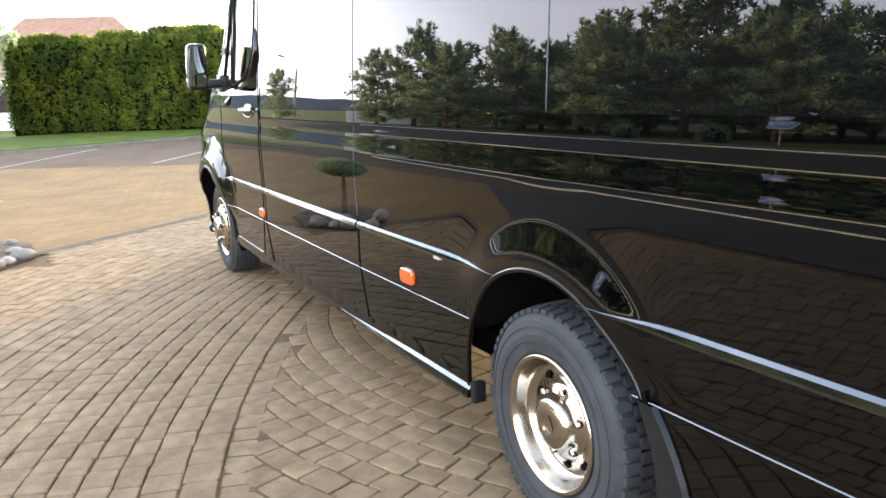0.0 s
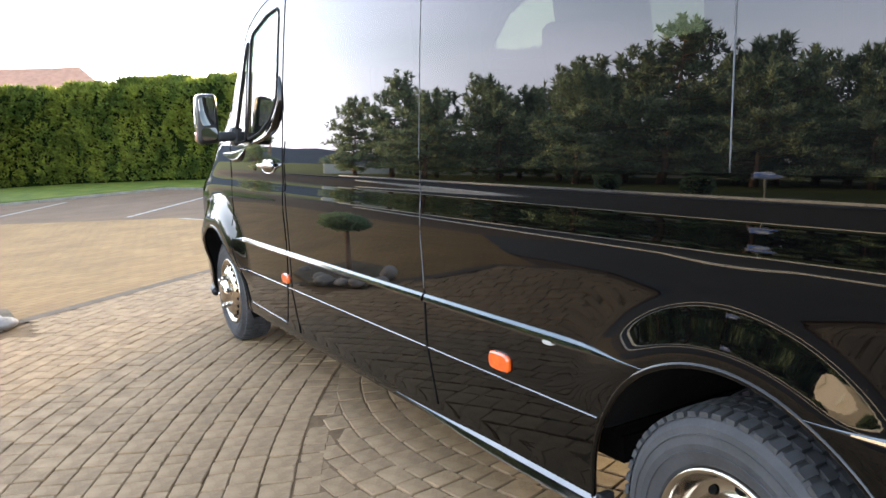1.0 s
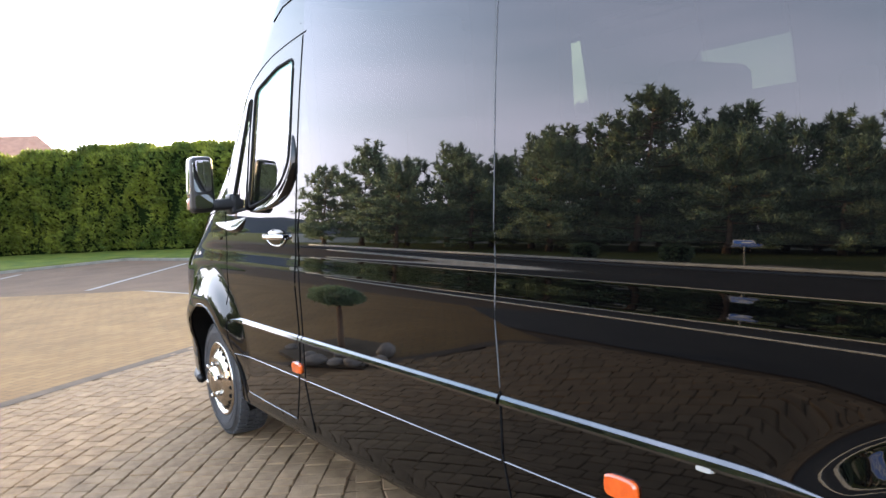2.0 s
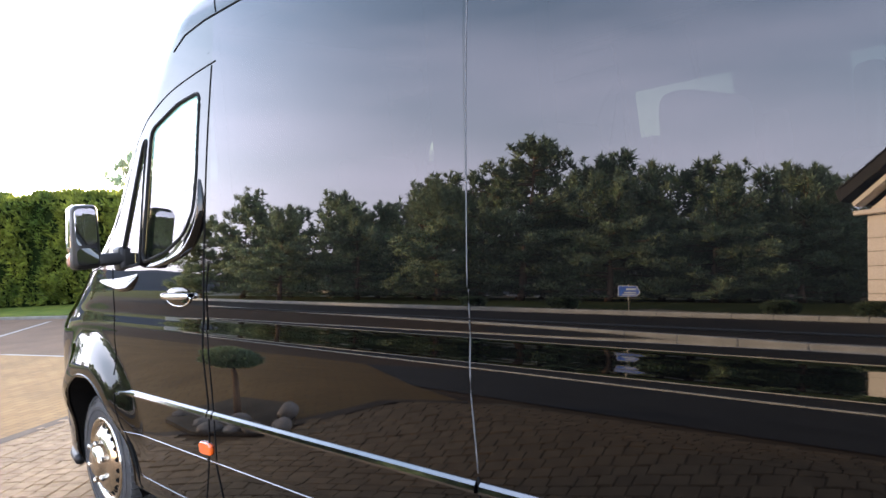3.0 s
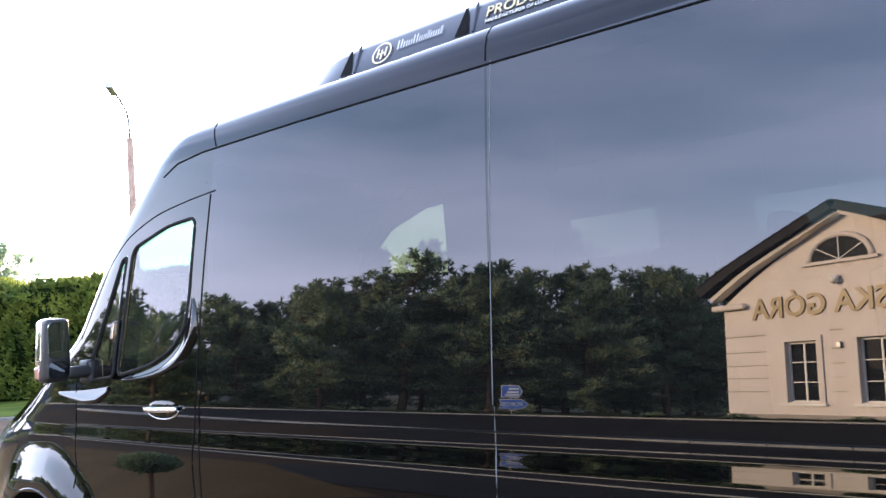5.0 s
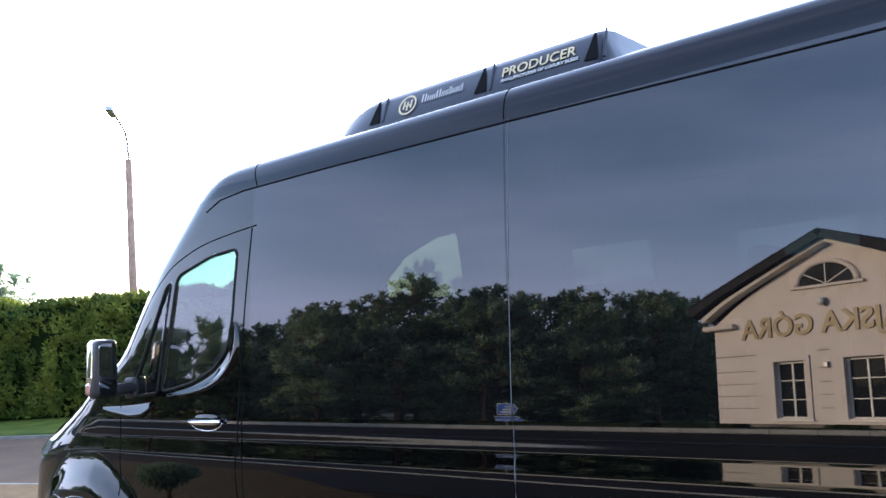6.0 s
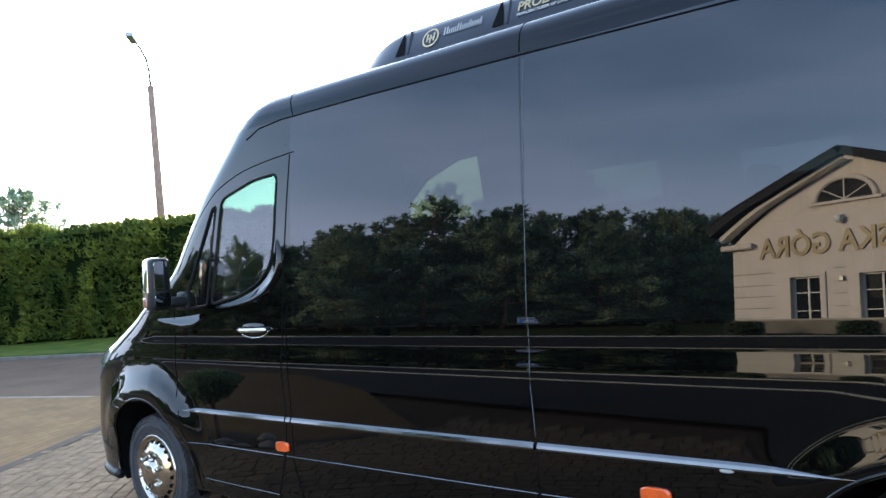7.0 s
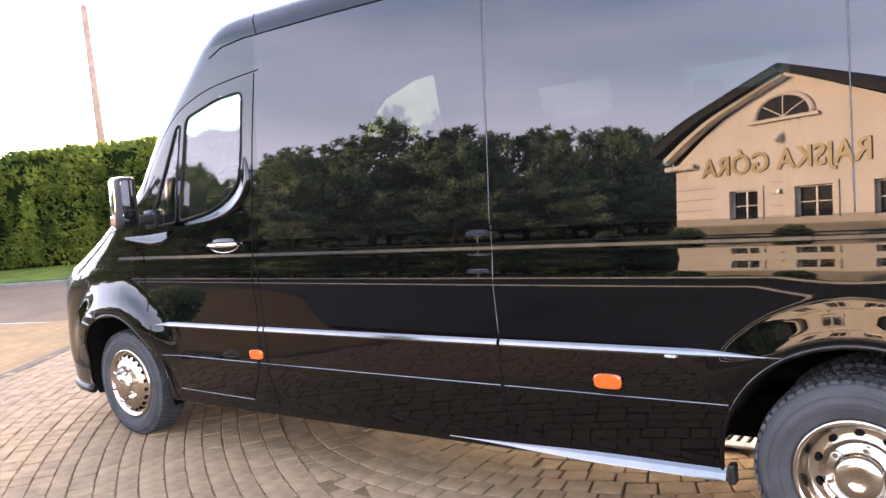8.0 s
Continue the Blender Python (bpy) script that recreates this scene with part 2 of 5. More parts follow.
def box(bm, lo, hi, bevel=0.0, seg=2):
    m = Matrix.Translation([(a + b) / 2 for a, b in zip(lo, hi)]) @ Matrix.Diagonal([b - a for a, b in zip(lo, hi)] + [1])
    r = bmesh.ops.create_cube(bm, size=1, matrix=m)
    if bevel:
        es = list({e for v in r["verts"] for e in v.link_edges})
        bmesh.ops.bevel(bm, geom=es, offset=bevel, segments=seg, affect="EDGES", profile=0.6)
    return bm


def box_bm(lo, hi, bevel=0.0, seg=2):
    return box(bmesh.new(), lo, hi, bevel, seg)


def tube(bm, pts, r, n=8, closed=False, taper=None):
    """A tube along points."""
    pts = [Vector(p) for p in pts]
    rings = []
    up = Vector((0, 0, 1))
    for i, p in enumerate(pts):
        a = pts[i - 1] if (i > 0 or closed) else p
        b = pts[(i + 1) % len(pts)] if (i < len(pts) - 1 or closed) else p
        d = (b - a).normalized()
        side = d.cross(up)
        if side.length < 0.05:
            side = d.cross(Vector((0, 1, 0)))
        side.normalize()
        top = side.cross(d).normalized()
        rr = taper[i] if taper else r
        rings.append([bm.verts.new(p + (side * math.cos(2 * math.pi * k / n) + top * math.sin(2 * math.pi * k / n)) * rr) for k in range(n)])
    for i in range(len(rings) - (0 if closed else 1)):
        q = rings[(i + 1) % len(rings)]
        for k in range(n):
            bm.faces.new((rings[i][k], rings[i][(k + 1) % n], q[(k + 1) % n], q[k]))
    if not closed:
        bm.faces.new(rings[0][::-1])
        bm.faces.new(rings[-1])
    return bm


def lathe(bm, prof, n=48, axis="Y", centre=(0, 0, 0)):
    """Turns a profile of (radius, along) round an axis along y."""
    c = Vector(centre)
    rings = []
    for r, a in prof:
        rings.append([bm.verts.new(c + Vector((r * math.cos(2 * math.pi * k / n), a, r * math.sin(2 * math.pi * k / n)))) for k in range(n)])
    for i in range(len(rings) - 1):
        for k in range(n):
            bm.faces.new((rings[i][k], rings[i][(k + 1) % n], rings[i + 1][(k + 1) % n], rings[i + 1][k]))
    return bm


def text_mesh(body, size, depth, mat, bold=0.0):
    cu = bpy.data.curves.new("lettering", "FONT")
    cu.body, cu.size, cu.extrude, cu.align_x = body, size, depth, "LEFT"
    cu.resolution_u, cu.offset = 3, bold
    tmp = new("lettering", cu)
    dg = bpy.context.evaluated_depsgraph_get()
    me = bpy.data.meshes.new_from_object(tmp.evaluated_get(dg))
    bpy.data.objects.remove(tmp)
    bpy.data.curves.remove(cu)
    me.materials.clear()
    me.materials.append(mat)
    return me


# ---------------------------------------------------------------- the minibus
# x runs from nose to tail (front axle at 0, rear axle at 4.325), y from its visible side inwards
AXLE_R, HUB_Z, ARCH_R = 4.325, 0.348, 0.468
MID = 1.0
# inward slope of the side by height: sill, flat flank, shoulder crease, tall glass
LEAN_Z = (0.28, 0.30, 0.345, 0.36, 0.56, 0.60, 0.80, 0.95, 1.00, 1.03, 1.055, 1.075, 1.09, 1.107, 1.124, 1.14, 1.15, 1.16, 1.172, 1.18, 1.20, 1.243, 1.249, 1.40, 1.53, 1.60, 1.70, 1.77, 1.95, 2.10, 2.33)
LEAN = (-0.6, -0.5, 0.15, -0.05, -0.04, 0.02, 0.018, -0.008, 0.02, 0.04, 0.058, 0.076, 0.105, 0.135, 0.115, 0.07, 0.04, 0.024, 0.020, 0.022, 0.033, 0.037, 0.062, 0.074, 0.072, 0.073, 0.083, 0.091, 0.108, 0.118, 0.125)
ROOF = ((0.117, 2.33), (0.124, 2.38), (0.138, 2.425), (0.165, 2.458), (0.205, 2.478), (0.26, 2.494), (0.34, 2.512), (0.45, 2.530), (0.58, 2.548), (0.72, 2.565), (0.86, 2.572), (1.0, 2.574))
SLOPE_Z = np.arange(0.26, 2.36, 0.002)
_k = np.interp(SLOPE_Z, LEAN_Z, LEAN)
for _ in range(4):
    _k[1:-1] = (_k[:-2] + 2 * _k[1:-1] + _k[2:]) / 4
_y = np.concatenate([[0], np.cumsum((_k[1:] + _k[:-1]) / 2 * 0.002)])
_y += 0.0169 - np.interp(1.27, SLOPE_Z, _y)


def base_y(z):
    """The side's inward lean by height."""
    if z <= 2.33:
        return float(np.interp(z, SLOPE_Z, _y))
    return float(np.interp(z, [q[1] for q in ROOF], [q[0] for q in ROOF]))


def smooth01(t):
    t = max(0.0, min(1.0, t))
    return t * t * (3 - 2 * t)


# the rear wing's swelling: how far it stands out by distance from the hub
_u = np.linspace(0, 1, 81)
_s = np.interp(_u, (0, 0.38, 0.56, 0.78, 0.92, 1.0), (0.0, 0.03, 0.21, 0.215, 0.05, -0.10))
SWELL_Y = (np.concatenate([[0], np.cumsum((_s[1:] + _s[:-1]) / 2 / 80)]) * 0.262)[::-1]
SWELL_R = (0.73 - 0.262 * _u)[::-1]


def flare(x, z):
    """The swelling of the wings round the wheels."""
    out = 0.0
    r = math.hypot(x - AXLE_R, z - HUB_Z)
    out += float(np.interp(r, SWELL_R, SWELL_Y)) * smooth01((z - 0.58) / 0.20)
    r = math.hypot(x, z - HUB_Z)
    out += 0.066 * smooth01((0.71 - r) / 0.21) * smooth01((z - 0.45) / 0.3)
    return out


FRONT_Z = (0.22, 0.30, 0.50, 0.70, 0.90, 1.03, 1.10, 1.18, 1.26, 1.33, 1.37, 1.45, 1.55, 1.62, 2.00, 2.33, 2.43, 2.512, 2.563, 2.592, 2.608)
FRONT_XC = (-1.02, -1.08, -1.12, -1.10, -1.07, -1.02, -0.94, -0.78, -0.60, -0.42, -0.32, -0.13, 0.02, 0.09, 0.35, 0.66, 0.80, 1.00, 1.30, 1.70, 2.4)
FRONT_XS = (0.10, 0.10, 0.10, 0.10, 0.10, 0.08, 0.08, 0.10, 0.11, 0.12, 0.15, 0.30, 0.46, 0.54, 0.85, 1.19, 1.32, 1.42, 1.46, 1.47, 1.475)


def nose_power(z):
    """How square the nose is in plan."""
    return 4.0 - 1.3 * smooth01((z - 0.95) / 0.4)


def side(x, z):
    """Inward distance of the outer skin at x, z on the visible side."""
    y = base_y(z) + 0.0025 * (x - 2.9) ** 2
    xs, xc = float(np.interp(z, FRONT_Z, FRONT_XS)), float(np.interp(z, FRONT_Z, FRONT_XC))
    if x < xs:
        u = min(1.0, (xs - x) / (xs - xc))
        y += (MID - base_y(z) - 0.0025 * (xs - 2.9) ** 2) * (1 - (1 - u ** nose_power(z)) ** (1 / nose_power(z)))
    return min(y, MID) - flare(x, z)


z_rows = sorted(set([round(v, 4) for v in list(np.arange(0.285, 0.58, 0.02)) + list(np.arange(0.585, 1.05, 0.012)) + list(np.arange(1.05, 1.30, 0.0055)) + [1.19, 1.27, 1.10, 1.20, 1.34] + list(np.arange(1.30, 2.33, 0.022))] + [2.33])) 
rows = [(base_y(z), z) for z in z_rows] + list(ROOF[1:])
NF, NM = 34, 66
x_back = list(np.linspace(1.48, 2.936, 48)) + list(np.linspace(2.944, 3.56, 22)) + list(np.linspace(3.575, 4.336, 58)) + list(np.linspace(4.344, 5.12, 58)) + list(np.linspace(5.14, 5.95, 26))


def skin_point(i, j):
    """The skin's grid: i from the nose's middle to the tail, j from sill to the roof's middle."""
    yb, z = rows[j]
    xs, xc = float(np.interp(z, FRONT_Z, FRONT_XS)), float(np.interp(z, FRONT_Z, FRONT_XC))
    if i < NF:
        a = math.pi / 2 * i / NF
        c, s = math.cos(a), math.sin(a)
        u, w = c ** (2 / nose_power(z)), s ** (2 / nose_power(z))
        y0 = yb + 0.0025 * (xs - 2.9) ** 2
        x = xs - (xs - xc) * u
        y = y0 + (MID - y0) * (1 - w)
    else:
        x = xs + (1.48 - xs) * (i - NF) / NM if i <= NF + NM else x_back[i - NF - NM]
        y = min(MID, yb + 0.0025 * (x - 2.9) ** 2)
    if j == len(rows) - 1:
        y = MID
    return x, y - flare(x, z) * smooth01((0.45 - y) / 0.3), z


NI, NJ = NF + NM + len(x_back), len(rows)
grid = [[skin_point(i, j) for j in range(NJ)] for i in range(NI)]


def inside(poly, x, z):
    hit = False
    for (x0, z0), (x1, z1) in zip(poly, poly[1:] + poly[:1]):
        if (z0 > z) != (z1 > z) and x < (x1 - x0) * (z - z0) / (z1 - z0) + x0:
            hit = not hit
    return hit


def rounded(poly, r, n=5):
    """A polygon with its corners rounded."""
    out = []
    m = len(poly)
    for i in range(m):
        p, a, b = Vector(poly[i]), Vector(poly[i - 1]), Vector(poly[(i + 1) % m])
        da, db = (a - p), (b - p)
        ra, rb = min(r, da.length * 0.45), min(r, db.length * 0.45)
        p0, p1 = p + da.normalized() * ra, p + db.normalized() * rb
        for k in range(n + 1):
            t = k / n
            q = p0 * (1 - t) ** 2 + p * 2 * t * (1 - t) + p1 * t * t
            out.append((q.x, q.y))
    return out


QUARTER = rounded([(0.455, 1.352), (0.715, 1.372), (0.815, 1.935), (0.775, 1.92)], 0.025)
DOORWIN = rounded([(0.755, 1.375), (1.03, 1.418), (1.21, 1.482), (1.315, 1.575), (1.347, 1.72), (1.374, 2.05), (1.16, 2.037), (0.87, 1.965)], 0.05)
PASSWIN = rounded([(0.60, 1.84), (1.35, 1.78), (1.35, 2.23), (1.16, 2.22), (0.86, 2.12), (0.66, 1.96)], 0.035)


HEADLAMP = [(-1.2, 0.86), (-0.76, 0.90), (-0.58, 0.99), (-0.47, 1.09), (-0.50, 1.13), (-1.2, 1.14)]


def region(x, y, z, right):
    if y < 0.62 and inside(HEADLAMP, x, z):
        return "headlamp"
    if z > 2.328:
        return "roof_skin"
    if y > 0.16 and z > 1.40 and x < 1.2 and z < 2.26:
        return "windscreen_band" if z > 1.90 else "windscreen"
    if z > 1.247 and x > 1.48 and z < 2.33 and not right:
        for a, b, nm in ((1.48, 2.94, "pane_a"), (2.94, 4.34, "pane_b"), (4.34, 5.80, "pane_c")):
            if a < x < b:
                return nm
    if right:
        for a, b, low, top, nm in ((2.17, 2.66, 1.78, 2.0, "right_pane_a"), (3.15, 3.72, 1.83, 1.98, "right_pane_b")):
            if a < x < b and low < z < top:
                return nm
        return "right_side"
    if y > 0.42 and 1.08 < z <= 1.42:
        return "bonnet"
    if x < -0.30 and z < 0.66:
        return "bumper"
    if x < 0.46 and z < 1.42 and not (x > 0.36 and z > 0.9):
        return "front_wing"
    if x < 1.40:
        return "driver_door"
    if x < 2.94:
        return "side_panel"
    return "rear_panel"


bus = tagged(empty("minibus"), "glossy black high-roof minibus with tinted side glass, parked on cobbles", "van")
buckets = {}
cut_edge = set()
for mirrored in (False, True):
    for i in range(NI - 1):
        for j in range(NJ - 1):
            q = [grid[i][j], grid[i + 1][j], grid[i + 1][j + 1], grid[i][j + 1]]
            cx, cy, cz = (sum(p[k] for p in q) / 4 for k in range(3))
            if math.hypot(cx - AXLE_R, cz - HUB_Z) < ARCH_R or (math.hypot(cx, cz - HUB_Z) < ARCH_R + 0.01 and cy < 0.5):
                for p in q:
                    cut_edge.add((round(p[0], 5), round(p[2], 5)))
                continue
            key = region(cx, cy, cz, mirrored and cx > 0.4 and cz < 2.328)
            if mirrored and key == "headlamp":
                key = "headlamp_right"
            if mirrored and key == "right_side" and cy > 0.16 and 1.40 < cz < 2.26 and cx < 1.2:
                key = "windscreen_band" if cz > 1.90 else "windscreen"
            if not mirrored and key in ("driver_door", "front_wing") and (inside(QUARTER, cx, cz) or inside(DOORWIN, cx, cz)):
                continue
            if mirrored and key == "right_side" and inside(PASSWIN, cx, cz):
                continue
            # added dark panel: blocks the sky showing through the windscreen's far half
            if mirrored and key in ("windscreen", "windscreen_band") and cy < 0.86:
                key = "windscreen_shade"
            if mirrored:
                q = [(p[0], 2 * MID - p[1], p[2]) for p in q][::-1]
                if key == "driver_door":
                    key = "right_side"
            buckets.setdefault(key, []).append(q)


def snap(p, mirrored):
    """Vertices near an arch go onto its rim."""
    x, y, z = p
    for c in (0.0, AXLE_R):
        r = math.hypot(x - c, z - HUB_Z)
        if (round(p[0], 5), round(p[2], 5)) in cut_edge and 0.2 < r < 0.7:
            k = ARCH_R / r
            x, z = c + (x - c) * k, HUB_Z + (z - HUB_Z) * k
    return (x, y, z)


SKIN_MAT = {"roof_skin": ROOF_PAINT, "pane_a": GLASS, "pane_b": GLASS, "pane_c": GLASS, "right_pane_a": DEEP_GLASS, "right_pane_b": DEEP_GLASS, "windscreen": CAB_GLASS, "windscreen_band": BAND_GLASS, "windscreen_shade": PLASTIC, "headlamp": LAMP_LENS, "headlamp_right": LAMP_LENS}
SKIN_NAME = {"headlamp_right": "headlamp", "pane_a": "window_pane", "pane_b": "window_pane", "pane_c": "window_pane", "right_pane_a": "window_pane", "right_pane_b": "window_pane"}
SKIN_LABEL = {"pane_a": "dark tinted flush side window", "pane_b": "dark tinted flush side window", "pane_c": "dark tinted flush side window",
              "windscreen": "clear curved windscreen", "windscreen_band": "teal tinted band of the windscreen", "headlamp": "clear wrap-round headlamp", "windscreen_shade": "dark blocking panel added at the windscreen"}
for key, quads in buckets.items():
    index, verts, faces = {}, [], []
    for q in quads:
        f = []
        for p in q:
            k = (round(p[0], 5), round(p[1], 5), round(p[2], 5))
            if k not in index:
                index[k] = len(verts)
                verts.append(snap(p, False) if key not in ("pane_a", "pane_b", "pane_c") else p)
            if index[k] not in f:
                f.append(index[k])
        if len(f) > 2:
            faces.append(f)
    ob = part(SKIN_NAME.get(key, key), raw_mesh(key, verts, faces, SKIN_MAT.get(key, PAINT), True), None, bus, SKIN_LABEL.get(key, ""))
    if key in SKIN_MAT and key not in ("roof_skin", "windscreen_shade", "headlamp", "headlamp_right"):
        ob.visible_shadow = False


def on_side(x, z, out=0.0):
    return (x, side(x, z) - out, z)


def seam(name, pts, r, mat, out=0.0, n=6, closed=False, label=""):
    bm = bmesh.new()
    tube(bm, [on_side(x, z, out) for x, z in pts], r, n, closed)
    return part(name, bm, mat, bus, label, True)


def spread(pts, step=0.04):
    out = []
    for (x0, z0), (x1, z1) in zip(pts, pts[1:]):
        n = max(1, int(math.hypot(x1 - x0, z1 - z0) / step))
        out += [(x0 + (x1 - x0) * k / n, z0 + (z1 - z0) * k / n) for k in range(n)]
    return out + [pts[-1]]


def arc(pts, n=6):
    """A smooth line through points."""
    p = [pts[0]] + list(pts) + [pts[-1]]
    out = []
    for a, b, c, d in zip(p, p[1:], p[2:], p[3:]):
        for k in range(n):
            t = k / n
            out.append(tuple(0.5 * (2 * b[q] + (c[q] - a[q]) * t + (2 * a[q] - 5 * b[q] + 4 * c[q] - d[q]) * t * t + (3 * b[q] - a[q] - 3 * c[q] + d[q]) * t ** 3) for q in (0, 1)))
    return out + [pts[-1]]


# joints between panels
seam("panel_joint", spread([(2.96, 2.335), (2.935, 1.27)]), 0.0021, TRIM_GREY, 0.0)
seam("panel_joint", spread([(4.34, 2.33), (4.34, 1.25)]), 0.0023, TRIM_GREY, 0.0)
seam("panel_joint", spread([(2.94, 1.265), (2.935, 1.0), (2.94, 0.80)]), 0.0024, TRIM_GREY, 0.0)
seam("panel_joint", spread([(2.94, 0.79), (2.94, 0.60)]), 0.0042, GAP, 0.0)
seam("panel_joint", spread([(2.94, 0.60), (2.98, 0.36)]), 0.003, GAP, 0.001)
seam("panel_joint", spread([(1.10, 2.27), (1.21, 2.315), (1.40, 2.332), (2.0, 2.334), (3.0, 2.326), (4.2, 2.308), (5.9, 2.29)], 0.08), 0.0042, GAP, 0.0)
seam("panel_joint", spread([(1.50, 2.34), (1.47, 2.42), (1.45, 2.48)], 0.02), 0.0030, GAP, 0.0)
seam("panel_joint", spread([(2.94, 2.34), (2.94, 2.50)], 0.02), 0.0030, GAP, 0.0)
seam("door_joint", arc([(1.27, 0.36), (1.36, 0.58), (1.385, 0.78), (1.375, 1.0), (1.385, 1.12), (1.40, 1.27), (1.437, 1.70), (1.478, 2.135)]), 0.0036, GAP, 0.0)
seam("door_joint", arc([(1.51, 2.145), (1.29, 2.128), (1.06, 2.097), (0.86, 2.036), (0.75, 1.975), (0.634, 1.88), (0.50, 1.72), (0.40, 1.56)]), 0.0032, GAP, 0.0)
seam("door_joint", spread([(0.36, 1.36), (0.36, 1.0), (0.38, 0.84)]), 0.0030, GAP, 0.0)
seam("door_joint", spread([(0.42, 0.76), (0.46, 0.60), (0.56, 0.37)]), 0.0030, GAP, 0.0)
seam("door_joint", spread([(0.56, 0.37), (0.80, 0.365), (1.27, 0.36)]), 0.0035, DARK_CHROME, 0.001)
seam("pillar_joint", spread([(1.43, 0.585), (1.43, 0.78), (1.425, 1.08), (1.405, 1.10)]), 0.0030, GAP, 0.0)
seam("pillar_joint", spread([(1.405, 1.10), (1.372, 1.10)], 0.01), 0.0030, GAP, 0.0)
seam("pillar_joint", spread([(1.425, 1.10), (1.425, 1.27), (1.45, 1.36)]), 0.004, GAP, 0.0)
seam("pillar_joint", spread([(1.42, 0.575), (1.46, 0.40), (1.48, 0.34)]), 0.003, GAP, 0.001)
seam("shoulder_line", spread([(1.45, 1.19), (5.9, 1.19)], 0.06), 0.0028, GAP, 0.0005)
seam("bonnet_joint", spread([(0.30, 1.385), (0.05, 1.345), (-0.20, 1.285), (-0.50, 1.175), (-0.72, 1.09)], 0.04), 0.0030, GAP, 0.0)

# bright mouldings
def strip(x0, x1, z0, z1, out, mat, name, taper0=0.0, taper1=0.0, label=""):
    """A moulding with a sloped upper face that follows the skin."""
    bm = bmesh.new()
    n = max(2, int((x1 - x0) / 0.05))
    prev = None
    for k in range(n + 1):
        x = x0 + (x1 - x0) * k / n
        s = 1.0
        if taper0:
            s = min(s, smooth01((x - x0) / taper0) * 0.9 + 0.1)
        if taper1:
            s = min(s, smooth01((x1 - x) / taper1) * 0.9 + 0.1)
        zc, h = (z0 + z1) / 2, (z1 - z0) / 2 * s
        y = min(side(x, zc - h), side(x, zc + h))
        prof = [(0.004, -h), (-out * s, -h * 0.92), (-out * 0.9 * s, -h * 0.7), (-out * 0.45 * s, h * 0.2), (0.004, h)] if name == "sill_gleam" else [(0.004, -h), (-out * s, -h * 0.75), (-out * s, -h * 0.35), (-out * 0.72 * s, h * 0.35), (-out * 0.2 * s, h * 0.9), (0.004, h)]
        ring = [bm.verts.new((x, y + dy, zc + dz)) for dy, dz in prof]
        if prev:
            for a in range(len(prof) - 1):
                bm.faces.new((prev[a], ring[a], ring[a + 1], prev[a + 1]))
        else:
            bm.faces.new(ring)
        prev = ring
    bm.faces.new(prev[::-1])
    return part(name, bm, mat, bus, label)


for a, b, t0, t1 in ((0.45, 1.378, 0.12, 0), (1.39, 1.425, 0, 0), (1.436, 2.932, 0, 0), (2.948, 4.10, 0, 0.34), (4.55, 5.9, 0.34, 0)):
    strip(a, b, 0.746, 0.780, 0.012, DARK_CHROME, "side_moulding", t0, t1, "bright polished side moulding")
for a, b in ((0.47, 1.345), (1.37, 2.932), (2.948, 3.90), (4.70, 5.9)):
    strip(a, b, 0.5735, 0.5780, 0.003, DARK_CHROME, "trim_line", label="thin bright trim line")
# tapered metal strip added to carry the sky's gleam on the painted sill
strip(2.62, 3.875, 0.290, 0.338, 0.018, DARK_CHROME, "sill_gleam", 0.85, 0.0, "metal strip added for the sky's gleam on the sill")
bm = box_bm((3.878, 0.0, 0.275), (3.905, 0.05, 0.35), 0.008)
part("sill_end", bm, PLASTIC, bus)
bm = box_bm((0.53, 0.02, 0.315), (1.9, 0.30, 0.345), 0.012)
part("side_step", bm, PLASTIC, bus, "black step below the door")

# window seals and cab glass
for poly, nm in ((QUARTER, "quarter_glass"), (DOORWIN, "door_glass")):
    seam("window_seal", poly, 0.0085, SEAL, -0.002, 8, True)
    bm = bmesh.new()
    bm.faces.new([bm.verts.new(on_side(x, z, -0.006)) for x, z in poly])
    ob = part(nm, bm, CAB_GLASS, bus)
    ob.visible_shadow = False
bm = bmesh.new()
tube(bm, [(x, 2 * MID - side(x, z), z) for x, z in PASSWIN], 0.014, 6, True)
part("window_seal", bm, PLASTIC, bus)
bm = bmesh.new()
bm.faces.new([bm.verts.new((x, 2 * MID - side(x, z) - 0.005, z)) for x, z in PASSWIN])
ob = part("door_glass", bm, CAB_GLASS, bus)
ob.visible_shadow = False

# the ledge below the cab windows, turned up to the sky
def ledge(pts, reach, out, blunt=0.12):
    bm = bmesh.new()
    prev = None
    n = len(pts)
    for k, (x, z) in enumerate(pts):
        x0, z0 = pts[max(0, k - 1)]
        x1, z1 = pts[min(n - 1, k + 1)]
        d = Vector((x1 - x0, z1 - z0)).normalized()
        nx, nz = d.y, -d.x
        s = min(1.0, blunt + 1.6 * k / (n - 1), 0.25 + 3.0 * (n - 1 - k) / (n - 1))
        ring = []
        for f, o in ((0.0, -0.004), (0.25, 0.18), (0.55, 0.62), (0.78, 0.98), (0.88, 1.0), (1.0, 0.55), (1.12, -0.15)):
            px, pz = x + nx * reach * s * f, z + nz * reach * s * f
            ring.append(bm.verts.new(on_side(px, pz, out * o * s)))
        if prev:
            for a in range(len(ring) - 1):
                bm.faces.new((prev[a], prev[a + 1], ring[a + 1], ring[a]))
        prev = ring
    bmesh.ops.recalc_face_normals(bm, faces=bm.faces[:])
    return bm


